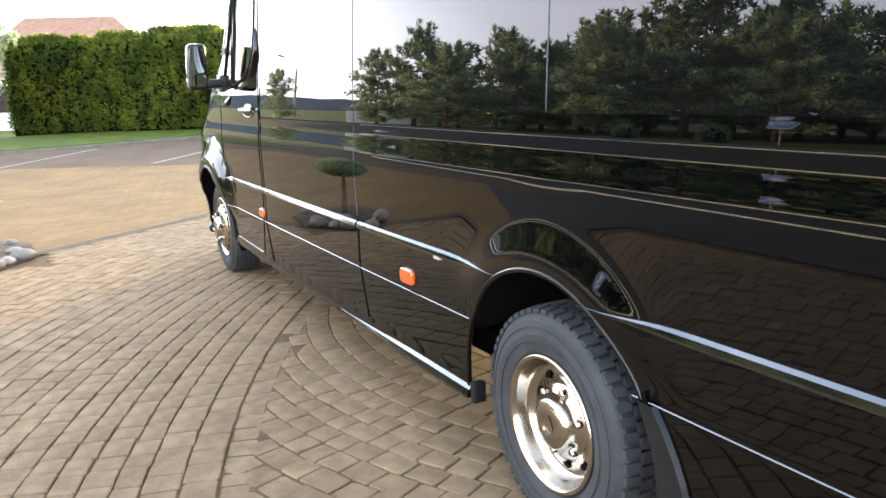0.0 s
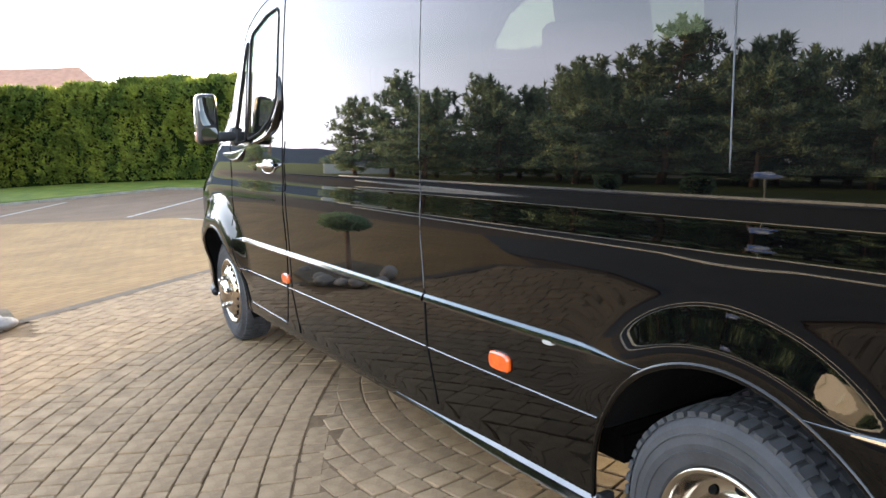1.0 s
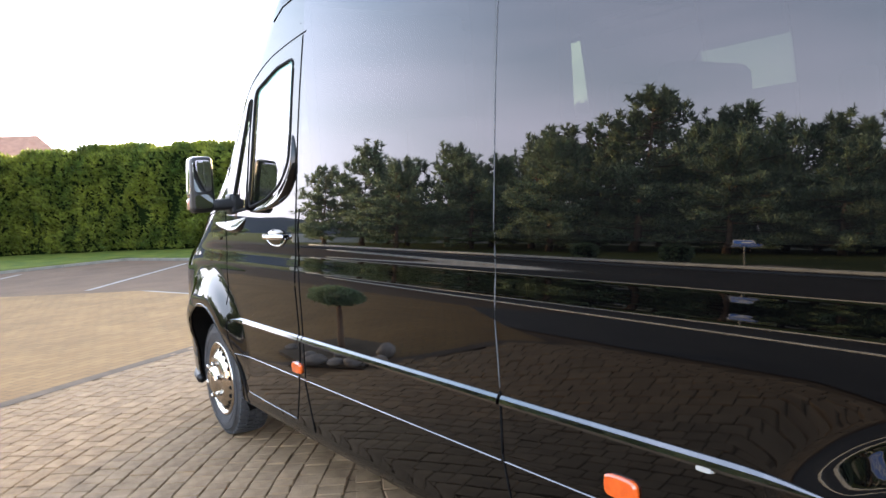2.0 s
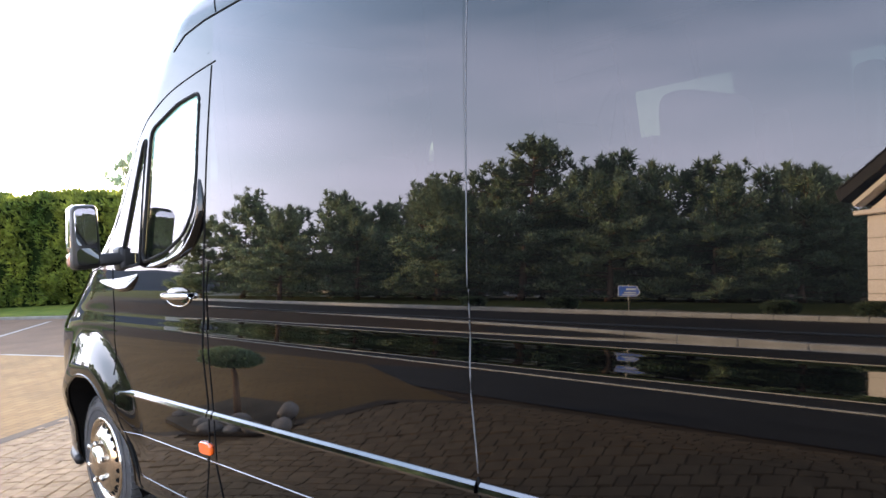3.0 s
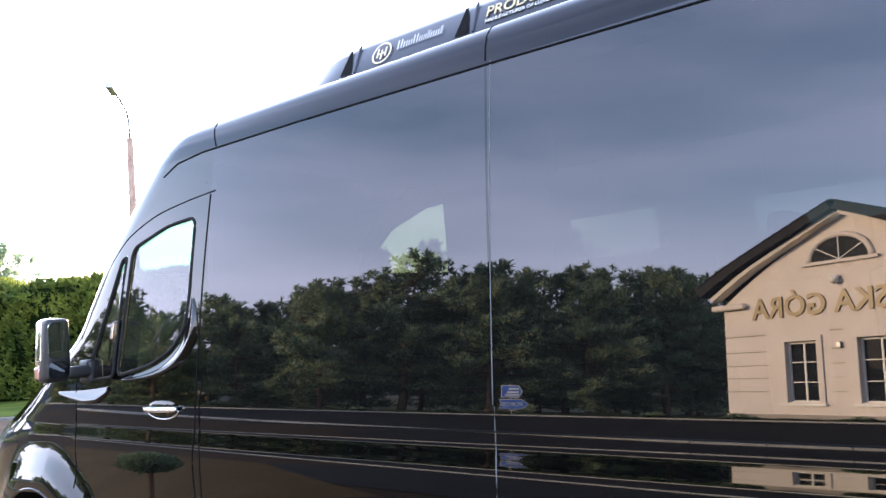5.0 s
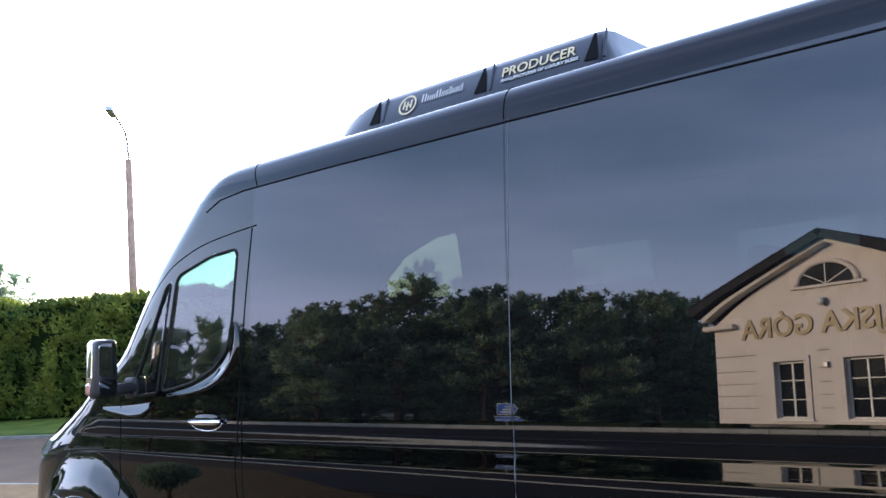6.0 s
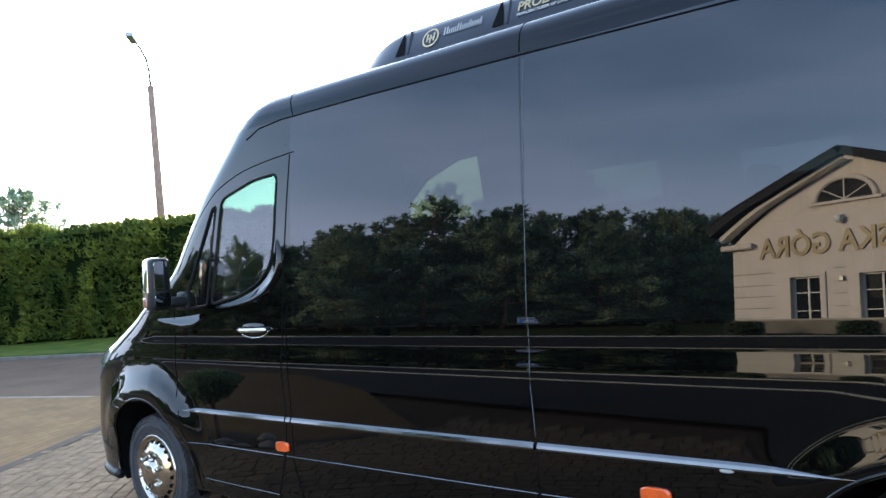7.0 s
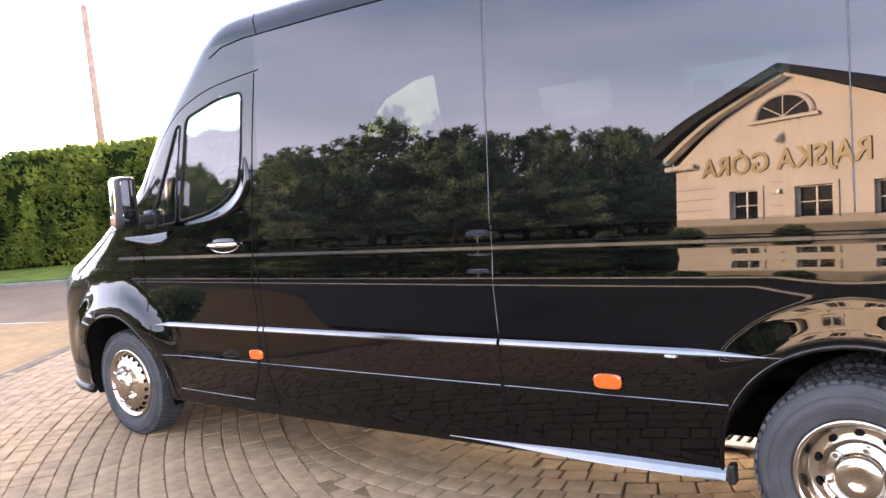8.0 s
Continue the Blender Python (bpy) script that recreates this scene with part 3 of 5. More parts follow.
part("window_ledge", ledge(arc([(0.80, 1.364), (1.03, 1.402), (1.21, 1.464), (1.328, 1.562), (1.362, 1.70)]), 0.07, 0.022), PAINT, bus, "", True)
part("window_ledge", ledge(arc([(0.17, 1.303), (0.45, 1.311), (0.69, 1.328)]), 0.065, 0.02, 0.15), PAINT, bus, "", True)

# tail and underbody
bm = bmesh.new()
tail = [(5.95, y, z) for (x, y, z) in grid[-1]] + [(5.95, 2 * MID - y, z) for (x, y, z) in grid[-1][::-1]]
bm.faces.new([bm.verts.new(p) for p in tail])
part("tail_panel", bm, PAINT, bus)
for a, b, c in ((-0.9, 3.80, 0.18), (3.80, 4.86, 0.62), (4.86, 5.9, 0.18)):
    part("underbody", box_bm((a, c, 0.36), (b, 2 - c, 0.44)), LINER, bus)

# wheel arches
def arch_liner(xc, depth, start=1.08):
    bm = bmesh.new()
    n = 26
    a = [(xc + ARCH_R * math.cos(t), HUB_Z + ARCH_R * math.sin(t)) for t in [math.pi * (start - (start + 0.08) * k / n) for k in range(n + 1)]]
    outer = [bm.verts.new((x, (side(x, z) if xc > 1 else min(side(x, z), 0.30)) + 0.002, z)) for x, z in a]
    lip = [bm.verts.new((xc + (x - xc) * 0.975, (side(x, z) if xc > 1 else min(side(x, z), 0.30)) + 0.03, HUB_Z + (z - HUB_Z) * 0.975)) for x, z in a]
    inner = [bm.verts.new((xc + (x - xc) * 0.99, depth, HUB_Z + (z - HUB_Z) * 0.99)) for x, z in a]
    for k in range(n):
        bm.faces.new((outer[k], outer[k + 1], lip[k + 1], lip[k]))
        bm.faces.new((lip[k], lip[k + 1], inner[k + 1], inner[k]))
    bm.faces.new(inner)
    return bm


for xc in (0.0, AXLE_R):
    bm = bmesh.new()
    ring = [(xc + (ARCH_R - 0.002) * math.cos(t), HUB_Z + (ARCH_R - 0.002) * math.sin(t)) for t in [math.pi * (1.03 - 1.06 * k / 48) for k in range(49)]]
    tube(bm, [on_side(x, z, -0.004) for x, z in ring], 0.009, 8)
    part("arch_lip", bm, PAINT, bus, "", True)
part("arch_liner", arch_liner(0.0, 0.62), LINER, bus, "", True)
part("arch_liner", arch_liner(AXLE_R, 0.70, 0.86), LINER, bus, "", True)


def mudflap(x0, lean):
    bm = bmesh.new()
    n = 6
    for y0, y1 in ((0.02, 0.24),):
        ring0 = [bm.verts.new((x0 + lean * k / n, y0 - 0.03 * (1 - k / n), 0.60 - 0.30 * k / n)) for k in range(n + 1)]
        ring1 = [bm.verts.new((x0 + lean * k / n, y1, 0.60 - 0.30 * k / n)) for k in range(n + 1)]
        for k in range(n):
            bm.faces.new((ring0[k], ring0[k + 1], ring1[k + 1], ring1[k]))
    bmesh.ops.solidify(bm, geom=bm.faces[:], thickness=0.012)
    return bm


part("mud_flap", mudflap(0.44, 0.10), PLASTIC, bus, "black rubber mud flap")
part("mud_flap", mudflap(AXLE_R + 0.42, 0.06), PLASTIC, bus, "black rubber mud flap")

bm = bmesh.new()
cols = []
for k in range(6):
    z = 0.575 - 0.285 * k / 5
    xa = AXLE_R + math.sqrt(max(0.02, ARCH_R ** 2 - (z - HUB_Z) ** 2)) - 0.004
    cols.append([bm.verts.new((xa, 0.05, z)), bm.verts.new(on_side(xa, z, 0.012)), bm.verts.new(on_side(xa + 0.05 + 0.012 * k, z, 0.014)), bm.verts.new(on_side(xa + 0.058 + 0.012 * k, z, -0.004))])
for p, q in zip(cols, cols[1:]):
    for k in range(3):
        bm.faces.new((p[k], p[k + 1], q[k + 1], q[k]))
part("arch_extension", bm, PLASTIC, bus, "black plastic strip behind the wheel arch")

# indicators
def marker_lamp(x, z, w, h):
    bm = bmesh.new()
    n = 20
    a = [(math.copysign(abs(math.cos(t)) ** 0.45, math.cos(t)), math.copysign(abs(math.sin(t)) ** 0.6, math.sin(t))) for t in [2 * math.pi * k / n for k in range(n)]]
    rings = []
    for s, o in ((1.0, -0.003), (1.0, 0.007), (0.86, 0.013)):
        rings.append([bm.verts.new((x + w / 2 * s * c, side(x, z) - o, z + h / 2 * s * d)) for c, d in a])
    for r0, r1 in zip(rings, rings[1:]):
        for k in range(n):
            bm.faces.new((r0[k], r0[(k + 1) % n], r1[(k + 1) % n], r1[k]))
    bm.faces.new(rings[-1])
    return bm


part("marker_lamp", marker_lamp(1.345, 0.622, 0.108, 0.052), ORANGE, bus, "amber side marker lamp")
part("marker_lamp", marker_lamp(3.435, 0.630, 0.118, 0.060), ORANGE, bus, "amber side marker lamp")
part("marker_lamp", marker_lamp(3.70, 0.748, 0.05, 0.014), PALE, bus, "small pale clip on the moulding")

# door handle
bm = bmesh.new()
n = 20
hx, hz = 1.157, 1.226
bowl = []
for s, o in ((1.0, 0.001), (0.93, -0.004), (0.75, -0.02), (0.3, -0.028)):
    bowl.append([bm.verts.new((hx + 0.125 * s * math.copysign(abs(math.cos(2 * math.pi * k / n)) ** 0.7, math.cos(2 * math.pi * k / n)), side(hx, hz) - 0.003 - o * -0.2 if o < 0 else side(hx, hz) - 0.003, hz + 0.041 * s * math.sin(2 * math.pi * k / n))) for k in range(n)])
for r0, r1 in zip(bowl, bowl[1:]):
    for k in range(n):
        bm.faces.new((r0[k], r0[(k + 1) % n], r1[(k + 1) % n], r1[k]))
bm.faces.new(bowl[-1])
part("handle_recess", bm, PAINT, bus, "", True)
bm = bmesh.new()
pts = [(hx - 0.122 + 0.244 * k / 10, side(hx, hz) - 0.012 - 0.032 * math.sin(math.pi * k / 10) ** 0.6, hz + 0.006) for k in range(11)]
tube(bm, pts, 0.0135, 10)
part("door_handle", bm, CHROME, bus, "chrome door handle", True)
bm = bmesh.new()
tube(bm, [on_side(hx + 0.122 * math.cos(a), hz + 0.002 + 0.040 * math.sin(a), 0.004) for a in np.linspace(math.pi * 1.02, math.pi * 1.98, 22)], 0.0036, 6)
part("handle_rim", bm, CHROME, bus, "", True)

# mirror
def mirror_shell(lo, hi, top_in, bevel):
    """A housing narrower at its head, with well rounded corners."""
    bm = box_bm(lo, hi)
    zc = (lo[2] + hi[2]) / 2
    for v in bm.verts:
        if v.co.z > zc and v.co.y < (lo[1] + hi[1]) / 2:
            v.co.y += top_in
    bmesh.ops.bevel(bm, geom=bm.edges[:], offset=bevel, segments=4, affect="EDGES", profile=0.55)
    return bm


def mirror_pane(y0, y1, z0, z1, x, tip):
    """A pane turned slightly down towards the road."""
    bm = box_bm((-0.003, y0, z0), (0.003, y1, z1))
    up = [e for e in bm.edges if abs(e.verts[0].co.x - e.verts[1].co.x) > 0.004]
    bmesh.ops.bevel(bm, geom=up, offset=0.022, segments=4, affect="EDGES", profile=0.5)
    for v in bm.verts:
        v.co.x += x + (v.co.z - (z0 + z1) / 2) * tip
    return bm


part("mirror_cap", mirror_shell((0.395, -0.192, 1.44), (0.485, -0.066, 1.672), 0.016, 0.036), CHROME, bus, "chrome mirror cap", True)
part("mirror_housing", mirror_shell((0.440, -0.189, 1.372), (0.524, -0.060, 1.668), 0.016, 0.028), PLASTIC, bus, "black door mirror", True)
part("mirror_foot", box_bm((0.425, -0.186, 1.366), (0.515, -0.064, 1.445), 0.026, 3), PLASTIC, bus, "", True)
part("mirror_glass", mirror_pane(-0.172, -0.078, 1.478, 1.648, 0.527, 0.055), material("mirror", (0.40, 0.44, 0.47), rough=0.01, metal=1.0), bus, "silver mirror glass")
part("mirror_glass", mirror_pane(-0.174, -0.078, 1.388, 1.464, 0.526, 0.08), material("wide_mirror", (0.30, 0.33, 0.36), rough=0.02, metal=1.0), bus, "small wide-angle mirror glass")
part("mirror_indicator", box_bm((0.405, -0.190, 1.385), (0.455, -0.160, 1.445), 0.012, 3), material("indicator_lens", (0.34, 0.16, 0.11), (0.27, 0.12, 0.08), 20, rough=0.15, coat=1.0), bus, "pale amber indicator", True)
bm = bmesh.new()
box(bm, (0.44, -0.08, 1.375), (0.52, 0.06, 1.435), 0.02, 3)
box(bm, (0.42, 0.02, 1.345), (0.52, 0.10, 1.46), 0.02, 3)
part("mirror_arm", bm, PLASTIC, bus, "", True)

# headlamp
bm = box_bm((-1.13, 0.55, 0.20), (-0.62, 1.45, 0.30), 0.03)
part("bumper_lip", bm, PLASTIC, bus)
bm = bmesh.new()
tube(bm, [(x, side(x, 0.31) + 0.0, 0.27) for x in np.linspace(-1.02, -0.47, 14)], 0.03, 8)
part("bumper_lip", bm, PLASTIC, bus, "", True)

# wheels
def tyre(parent_bus, xc, y0, y1, name="tyre", r=0.222):
    """A tyre with a tread of separate lugs; y0 is its outer wall."""
    bm = bmesh.new()
    R = 0.348
    w = y1 - y0
    prof = [(r, y0 + 0.018), (r + 0.012, y0 + 0.006), (r + 0.03, y0 + 0.001), (r + 0.062, y0 - 0.004), (R - 0.040, y0 + 0.002), (R - 0.024, y0 + 0.014), (R - 0.013, y0 + 0.026), (R - 0.012, y1 - 0.026), (R - 0.02, y1 - 0.012), (r + 0.05, y1 + 0.003), (r, y1 - 0.02)]
    lathe(bm, prof, 72, centre=(xc, 0, HUB_Z))
    n = 54
    for rr, dy in ((r + 0.045, -0.0055), (r + 0.085, -0.004)):
        ring = [(xc + rr * math.cos(2 * math.pi * k / 60), y0 + dy + 0.002, HUB_Z + rr * math.sin(2 * math.pi * k / 60)) for k in range(60)]
        tube(bm, ring, 0.0025, 5, True)
    carcass = part(name, bm, RUBBER, parent_bus, "black tyre with chunky tread")
    bm = bmesh.new()
    for k in range(n):
        a = 2 * math.pi * k / n
        for m, (ya, yb, sk) in enumerate(((y0 + 0.012, y0 + 0.055, 0.0), (y0 + 0.062, y0 + w * 0.49, 0.5), (y0 + w * 0.53, y1 - 0.062, 0.0), (y1 - 0.055, y1 - 0.012, 0.5))):
            c = a + sk * 2 * math.pi / n
            h = math.pi / n * (0.64 if m in (0, 3) else 0.74)
            vs = []
            for yy in (ya, yb):
                drop = 0.007 if (m == 0 and yy == ya) or (m == 3 and yy == yb) else 0.0
                for t in (c - h, c + h):
                    for rr in (R - 0.020, R - drop):
                        vs.append(bm.verts.new((xc + rr * math.cos(t), yy, HUB_Z + rr * math.sin(t))))
            for f in ((0, 1, 3, 2), (4, 6, 7, 5), (0, 4, 5, 1), (2, 3, 7, 6), (1, 5, 7, 3)):
                bm.faces.new([vs[q] for q in f])
    tagged(part("tread", bm, RUBBER, carcass), kind="stuff")
    return carcass


def lug_nut(bm, x, y, z, out, r=0.016):
    m = 8
    rings = []
    for rr, dy in ((r, 0.0), (r, -out * 0.8), (r * 0.6, -out)):
        rings.append([bm.verts.new((x + rr * math.cos(2 * math.pi * k / m), y + dy, z + rr * math.sin(2 * math.pi * k / m))) for k in range(m)])
    for r0, r1 in zip(rings, rings[1:]):
        for k in range(m):
            bm.faces.new((r0[k], r0[(k + 1) % m], r1[(k + 1) % m], r1[k]))
    bm.faces.new(rings[-1])


def wheel(xc, outer, rear):
    w = tyre(bus, xc, outer, outer + 0.20, r=0.205 if rear else 0.222)
    bm = bmesh.new()
    if rear:
        prof = [(r * 0.925, outer + d) for r, d in ((0.226, 0.02), (0.226, 0.004), (0.218, -0.002), (0.209, 0.004), (0.203, 0.018), (0.196, 0.045), (0.186, 0.066), (0.174, 0.073), (0.136, 0.069), (0.126, 0.058), (0.118, 0.050), (0.092, 0.048), (0.087, 0.040), (0.084, 0.014), (0.076, 0.006), (0.05, 0.002), (0.034, 0.001), (0.030, 0.005), (0.0005, 0.005))]
    else:
        prof = [(0.226, outer + 0.02), (0.226, outer + 0.004), (0.214, outer - 0.002), (0.206, outer + 0.01), (0.200, outer + 0.022), (0.170, outer + 0.004), (0.150, outer - 0.012), (0.130, outer - 0.022), (0.110, outer - 0.026), (0.078, outer - 0.028), (0.074, outer - 0.05), (0.066, outer - 0.058), (0.0005, outer - 0.060)]
    lathe(bm, prof, 64, centre=(xc, 0, HUB_Z))
    rim = part("rim", bm, POLISHED, bus, "polished deep-dish wheel" if rear else "polished domed wheel cover", True)
    count = 20 if not rear else 10
    for k in range(count):
        a = 2 * math.pi * (k + 0.5) / count
        rr = 0.181 if not rear else 0.144
        bm = bmesh.new()
        m = 14
        yy = outer + (0.0075 if not rear else 0.0712)
        ring = []
        for q in range(m):
            t = 2 * math.pi * q / m
            dr, dt = 0.0105 * math.cos(t), (0.013 if not rear else 0.017) * math.sin(t)
            rad = rr + dr
            tilt = (dr / 0.03) * (0.020 if not rear else 0.006)
            ring.append(bm.verts.new((xc + rad * math.cos(a) - dt * math.sin(a), yy + tilt * 0.9 - 0.004, HUB_Z + rad * math.sin(a) + dt * math.cos(a))))
        bm.faces.new(ring)
        part("vent_hole", bm, GAP, rim)
    for k in range(6):
        a = 2 * math.pi * (k + 0.25) / 6
        bm = bmesh.new()
        rr = 0.103 if not rear else 0.099
        lug_nut(bm, xc + rr * math.cos(a), outer + (-0.024 if not rear else 0.052), HUB_Z + rr * math.sin(a), 0.022 if rear else 0.034, 0.013 if rear else 0.016)
        part("wheel_nut", bm, POLISHED, rim)
    if rear:
        tyre(bus, xc, outer + 0.235, outer + 0.435)
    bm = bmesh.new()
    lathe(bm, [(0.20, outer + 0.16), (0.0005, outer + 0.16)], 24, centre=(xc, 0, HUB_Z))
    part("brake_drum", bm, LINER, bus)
    return w


wheel(0.0, 0.035, False)
wheel(AXLE_R - 0.018, 0.018, True)
for xc in (0.0, AXLE_R):
    tyre(bus, xc, 2 * MID - 0.24, 2 * MID - 0.035)
bm = bmesh.new()
tube(bm, [(AXLE_R, 0.2, HUB_Z), (AXLE_R, 1.8, HUB_Z)], 0.06, 10)
part("rear_axle", bm, LINER, bus)
grate = tagged(empty("drain_grate", (3.60, 1.17, 0.006)), "pale slatted drain grate in the paving under the minibus", "drain grate")
for y0, y1 in ((-0.075, -0.012),):
    part("grate_bar", box_bm((-0.30, y0, 0.0), (0.22, y1, 0.014), 0.003, 1), PALE, grate)
for k in range(10):
    bm = box_bm((-0.30 + 0.052 * k, -0.012, 0.0), (-0.270 + 0.052 * k, 0.225, 0.012), 0.003, 1)
    part("grate_slat", bm, PALE, grate)
part("grate_pit", box_bm((-0.30, -0.012, 0.0), (0.22, 0.225, 0.004)), GAP, grate)

# added dark box that closes the view under the floor above the grate
part("view_blocker", box_bm((2.5, 0.92, 0.13), (3.80, 1.10, 0.40), 0.02), LINER, bus)

# cab and saloon
def seat(x, y, top):
    lift = 0.84 if x > 3.5 else 0.48
    top -= lift - 0.42
    s = tagged(empty("bus_seat", (x, y, lift)), "dark cloth bus seat with tall backrest", "seat", "seats in the minibus")
    part("seat_cushion", box_bm((-0.05, -0.23, 0.0), (0.42, 0.23, 0.16), 0.05, 3), CLOTH, s, "", True)
    part("backrest", box_bm((0.36, -0.22, 0.08), (0.52, 0.22, top - 0.70), 0.06, 3), CLOTH, s, "", True)
    part("headrest", box_bm((0.40, -0.16, top - 0.72), (0.50, 0.16, top - 0.42), 0.05, 3), CLOTH, s, "", True)
    return s


for sx in (0.85, 1.62, 2.95, 3.75, 4.55):
    for sy in (0.42, 1.55):
        seat(sx, sy, 1.70 if sx < 1 or sy < 1 else 1.86)
for a, b, c in ((0.6, 3.80, 0.14), (3.80, 4.86, 0.74), (4.86, 5.9, 0.14)):
    part("floor_pan", box_bm((a, c, 0.45), (b, 2 - c, 0.48)), LINER, bus)
part("dashboard", box_bm((0.15, 0.22, 0.95), (0.62, 1.78, 1.33), 0.08, 3), PLASTIC, bus, "black dashboard", True)
bm = bmesh.new()
sw = Matrix.Translation((0.70, 0.47, 1.50)) @ Matrix.Rotation(radians(-62), 4, "Y")
tube(bm, [sw @ Vector((0.20 * math.cos(2 * math.pi * k / 30), 0.20 * math.sin(2 * math.pi * k / 30), 0)) for k in range(30)], 0.015, 8, True)
for a in (0.5, 2.64, 4.71):
    tube(bm, [sw @ Vector((0.04 * math.cos(a), 0.04 * math.sin(a), -0.02)), sw @ Vector((0.195 * math.cos(a), 0.195 * math.sin(a), 0))], 0.014, 6)
bmesh.ops.create_uvsphere(bm, u_segments=14, v_segments=8, radius=0.065, matrix=sw @ Matrix.Diagonal((1, 1, 0.5, 1)))
part("steering_wheel", bm, PLASTIC, bus, "black steering wheel", True)
part("overhead_shelf", box_bm((0.95, 0.50, 2.12), (1.3, 1.35, 2.25), 0.03), PLASTIC, bus, "", True)
for x0, x1 in ((2.70, 3.12), (4.16, 4.52)):
    part("inner_pillar", box_bm((x0, 0.14, 0.9), (x1, 0.20, 2.28), 0.015), GAP, bus)
# added partition that keeps windscreen light from showing through the first pane
part("cab_blocker_edge", box_bm((1.43, 0.105, 1.28), (1.46, 0.15, 2.2), 0.01), GAP, bus)
part("cab_blocker", box_bm((1.43, 0.15, 1.28), (1.46, 0.98, 2.27), 0.01), GAP, bus, "dark partition added behind the driver to block the sky")
part("headliner", box_bm((1.35, 0.2, 2.28), (5.9, 1.80, 2.31), 0.01), GAP, bus)
for a, b, c in ((1.5, 3.80, 0.49), (3.80, 4.86, 0.84), (4.86, 5.9, 0.49)):
    part("inner_wall", box_bm((a, 0.10, c), (b, 0.13, 1.24)), GAP, bus)

# roof unit, a thing that sits on the roof
unit = tagged(empty("roof_air_conditioner", (0.082, -0.107, -0.048)), "dark roof air conditioner with gold lettering on the minibus", "air conditioner")
bm = bmesh.new()
XA, XB = 1.66, 3.175
sec = [(0.46, 2.560), (0.475, 2.60), (0.52, 2.70), (0.56, 2.735), (0.65, 2.755), (1.0, 2.765), (1.35, 2.755), (1.44, 2.735), (1.48, 2.70), (1.525, 2.60), (1.54, 2.560)]
prev = None
nx = 40
for k in range(nx + 1):
    x = XA + (XB - XA) * k / nx
    f0 = min(1.0, (x - XA) / 0.34)
    s = math.sqrt(max(0.0, 1 - (1 - f0) ** 2.2))
    f1 = min(1.0, (XB - x) / 0.06)
    s *= math.sqrt(max(0.0, 1 - (1 - f1) ** 3))
    s = max(s, 0.02)
    ring = [bm.verts.new((x, 1.0 + (y - 1.0) * (0.86 + 0.14 * s), 2.555 + (z - 2.555) * s)) for y, z in sec]
    if prev:
        for a in range(len(sec) - 1):
            bm.faces.new((prev[a], prev[a + 1], ring[a + 1], ring[a]))
    prev = ring
part("unit_shell", bm, AC_SHELL, unit, "", True)


def unit_face(x, h):
    """A place on the unit's flank, h metres up its slope."""
    return Vector((x, 0.475 + 0.45 * h, 2.60 + h))


flank = Matrix(((1, 0, 0, 0), (0, 0.41, -0.912, 0), (0, 0.912, 0.41, 0), (0, 0, 0, 1)))


def unit_text(body, x, h, size, mat, name, width):
    me = text_mesh(body, size, 0.0015, mat, 0.0006)
    me.transform(Matrix.Diagonal((width / max(v.co.x for v in me.vertices), 1, 1, 1)))
    me.transform(Matrix.Translation(unit_face(x, h) + Vector((0, -0.004, 0.001))) @ flank)
    return part(name, me, mat, unit)


unit_text("PRODUCER", 2.690, 0.043, 0.066, GOLD, "gold_lettering", 0.35)
unit_text("MANUFACTURER OF LUXURY BUSES", 2.692, 0.018, 0.022, PALE, "small_lettering", 0.362)
x = 2.262
for wbar, h0, h1 in ((0.034, 0.0, 0.040), (0.028, 0.0, 0.026), (0.024, 0.0, 0.026), (0.032, 0.0, 0.040), (0.022, 0.0, 0.026), (0.018, 0.0, 0.026), (0.016, 0.0, 0.038), (0.024, 0.0, 0.026), (0.024, 0.0, 0.026), (0.014, 0.0, 0.036)):
    bm = bmesh.new()
    a, b = unit_face(x, 0.038 + h0), unit_face(x + wbar * 0.72, 0.038 + h1)
    for lo_x, hi_x in ((x, x + wbar * 0.22), (x + wbar * 0.5, x + wbar * 0.72)):
        vs = [unit_face(lo_x, 0.038 + h0), unit_face(hi_x, 0.038 + h0), unit_face(hi_x, 0.038 + h1), unit_face(lo_x, 0.038 + h1)]
        bm.faces.new([bm.verts.new(v + Vector((0, -0.006, 0.002))) for v in vs])
    part("name_bar", bm, PALE, unit)
    x += wbar * 0.82 + 0.004
bm = bmesh.new()
cx, ch = 2.178, 0.047
for r0, r1 in ((0.043, 0.052),):
    n = 32
    o = [bm.verts.new(unit_face(cx + r1 * math.cos(2 * math.pi * k / n), ch + r1 * 0.91 * math.sin(2 * math.pi * k / n)) + Vector((0, -0.006, 0.002))) for k in range(n)]
    i_ = [bm.verts.new(unit_face(cx + r0 * math.cos(2 * math.pi * k / n), ch + r0 * 0.91 * math.sin(2 * math.pi * k / n)) + Vector((0, -0.006, 0.002))) for k in range(n)]
    for k in range(n):
        bm.faces.new((o[k], o[(k + 1) % n], i_[(k + 1) % n], i_[k]))
for x0, x1, h0, h1 in ((-0.026, -0.016, -0.018, 0.024), (-0.005, 0.005, -0.028, 0.016), (0.016, 0.026, -0.018, 0.024), (-0.02, 0.02, -0.006, 0.002)):
    vs = [unit_face(cx + a, ch + b) for a, b in ((x0, h0), (x1, h0), (x1, h1), (x0, h1))]
    bm.faces.new([bm.verts.new(v + Vector((0, -0.006, 0.002))) for v in vs])
part("round_emblem", bm, GOLD, unit, "round gold emblem")
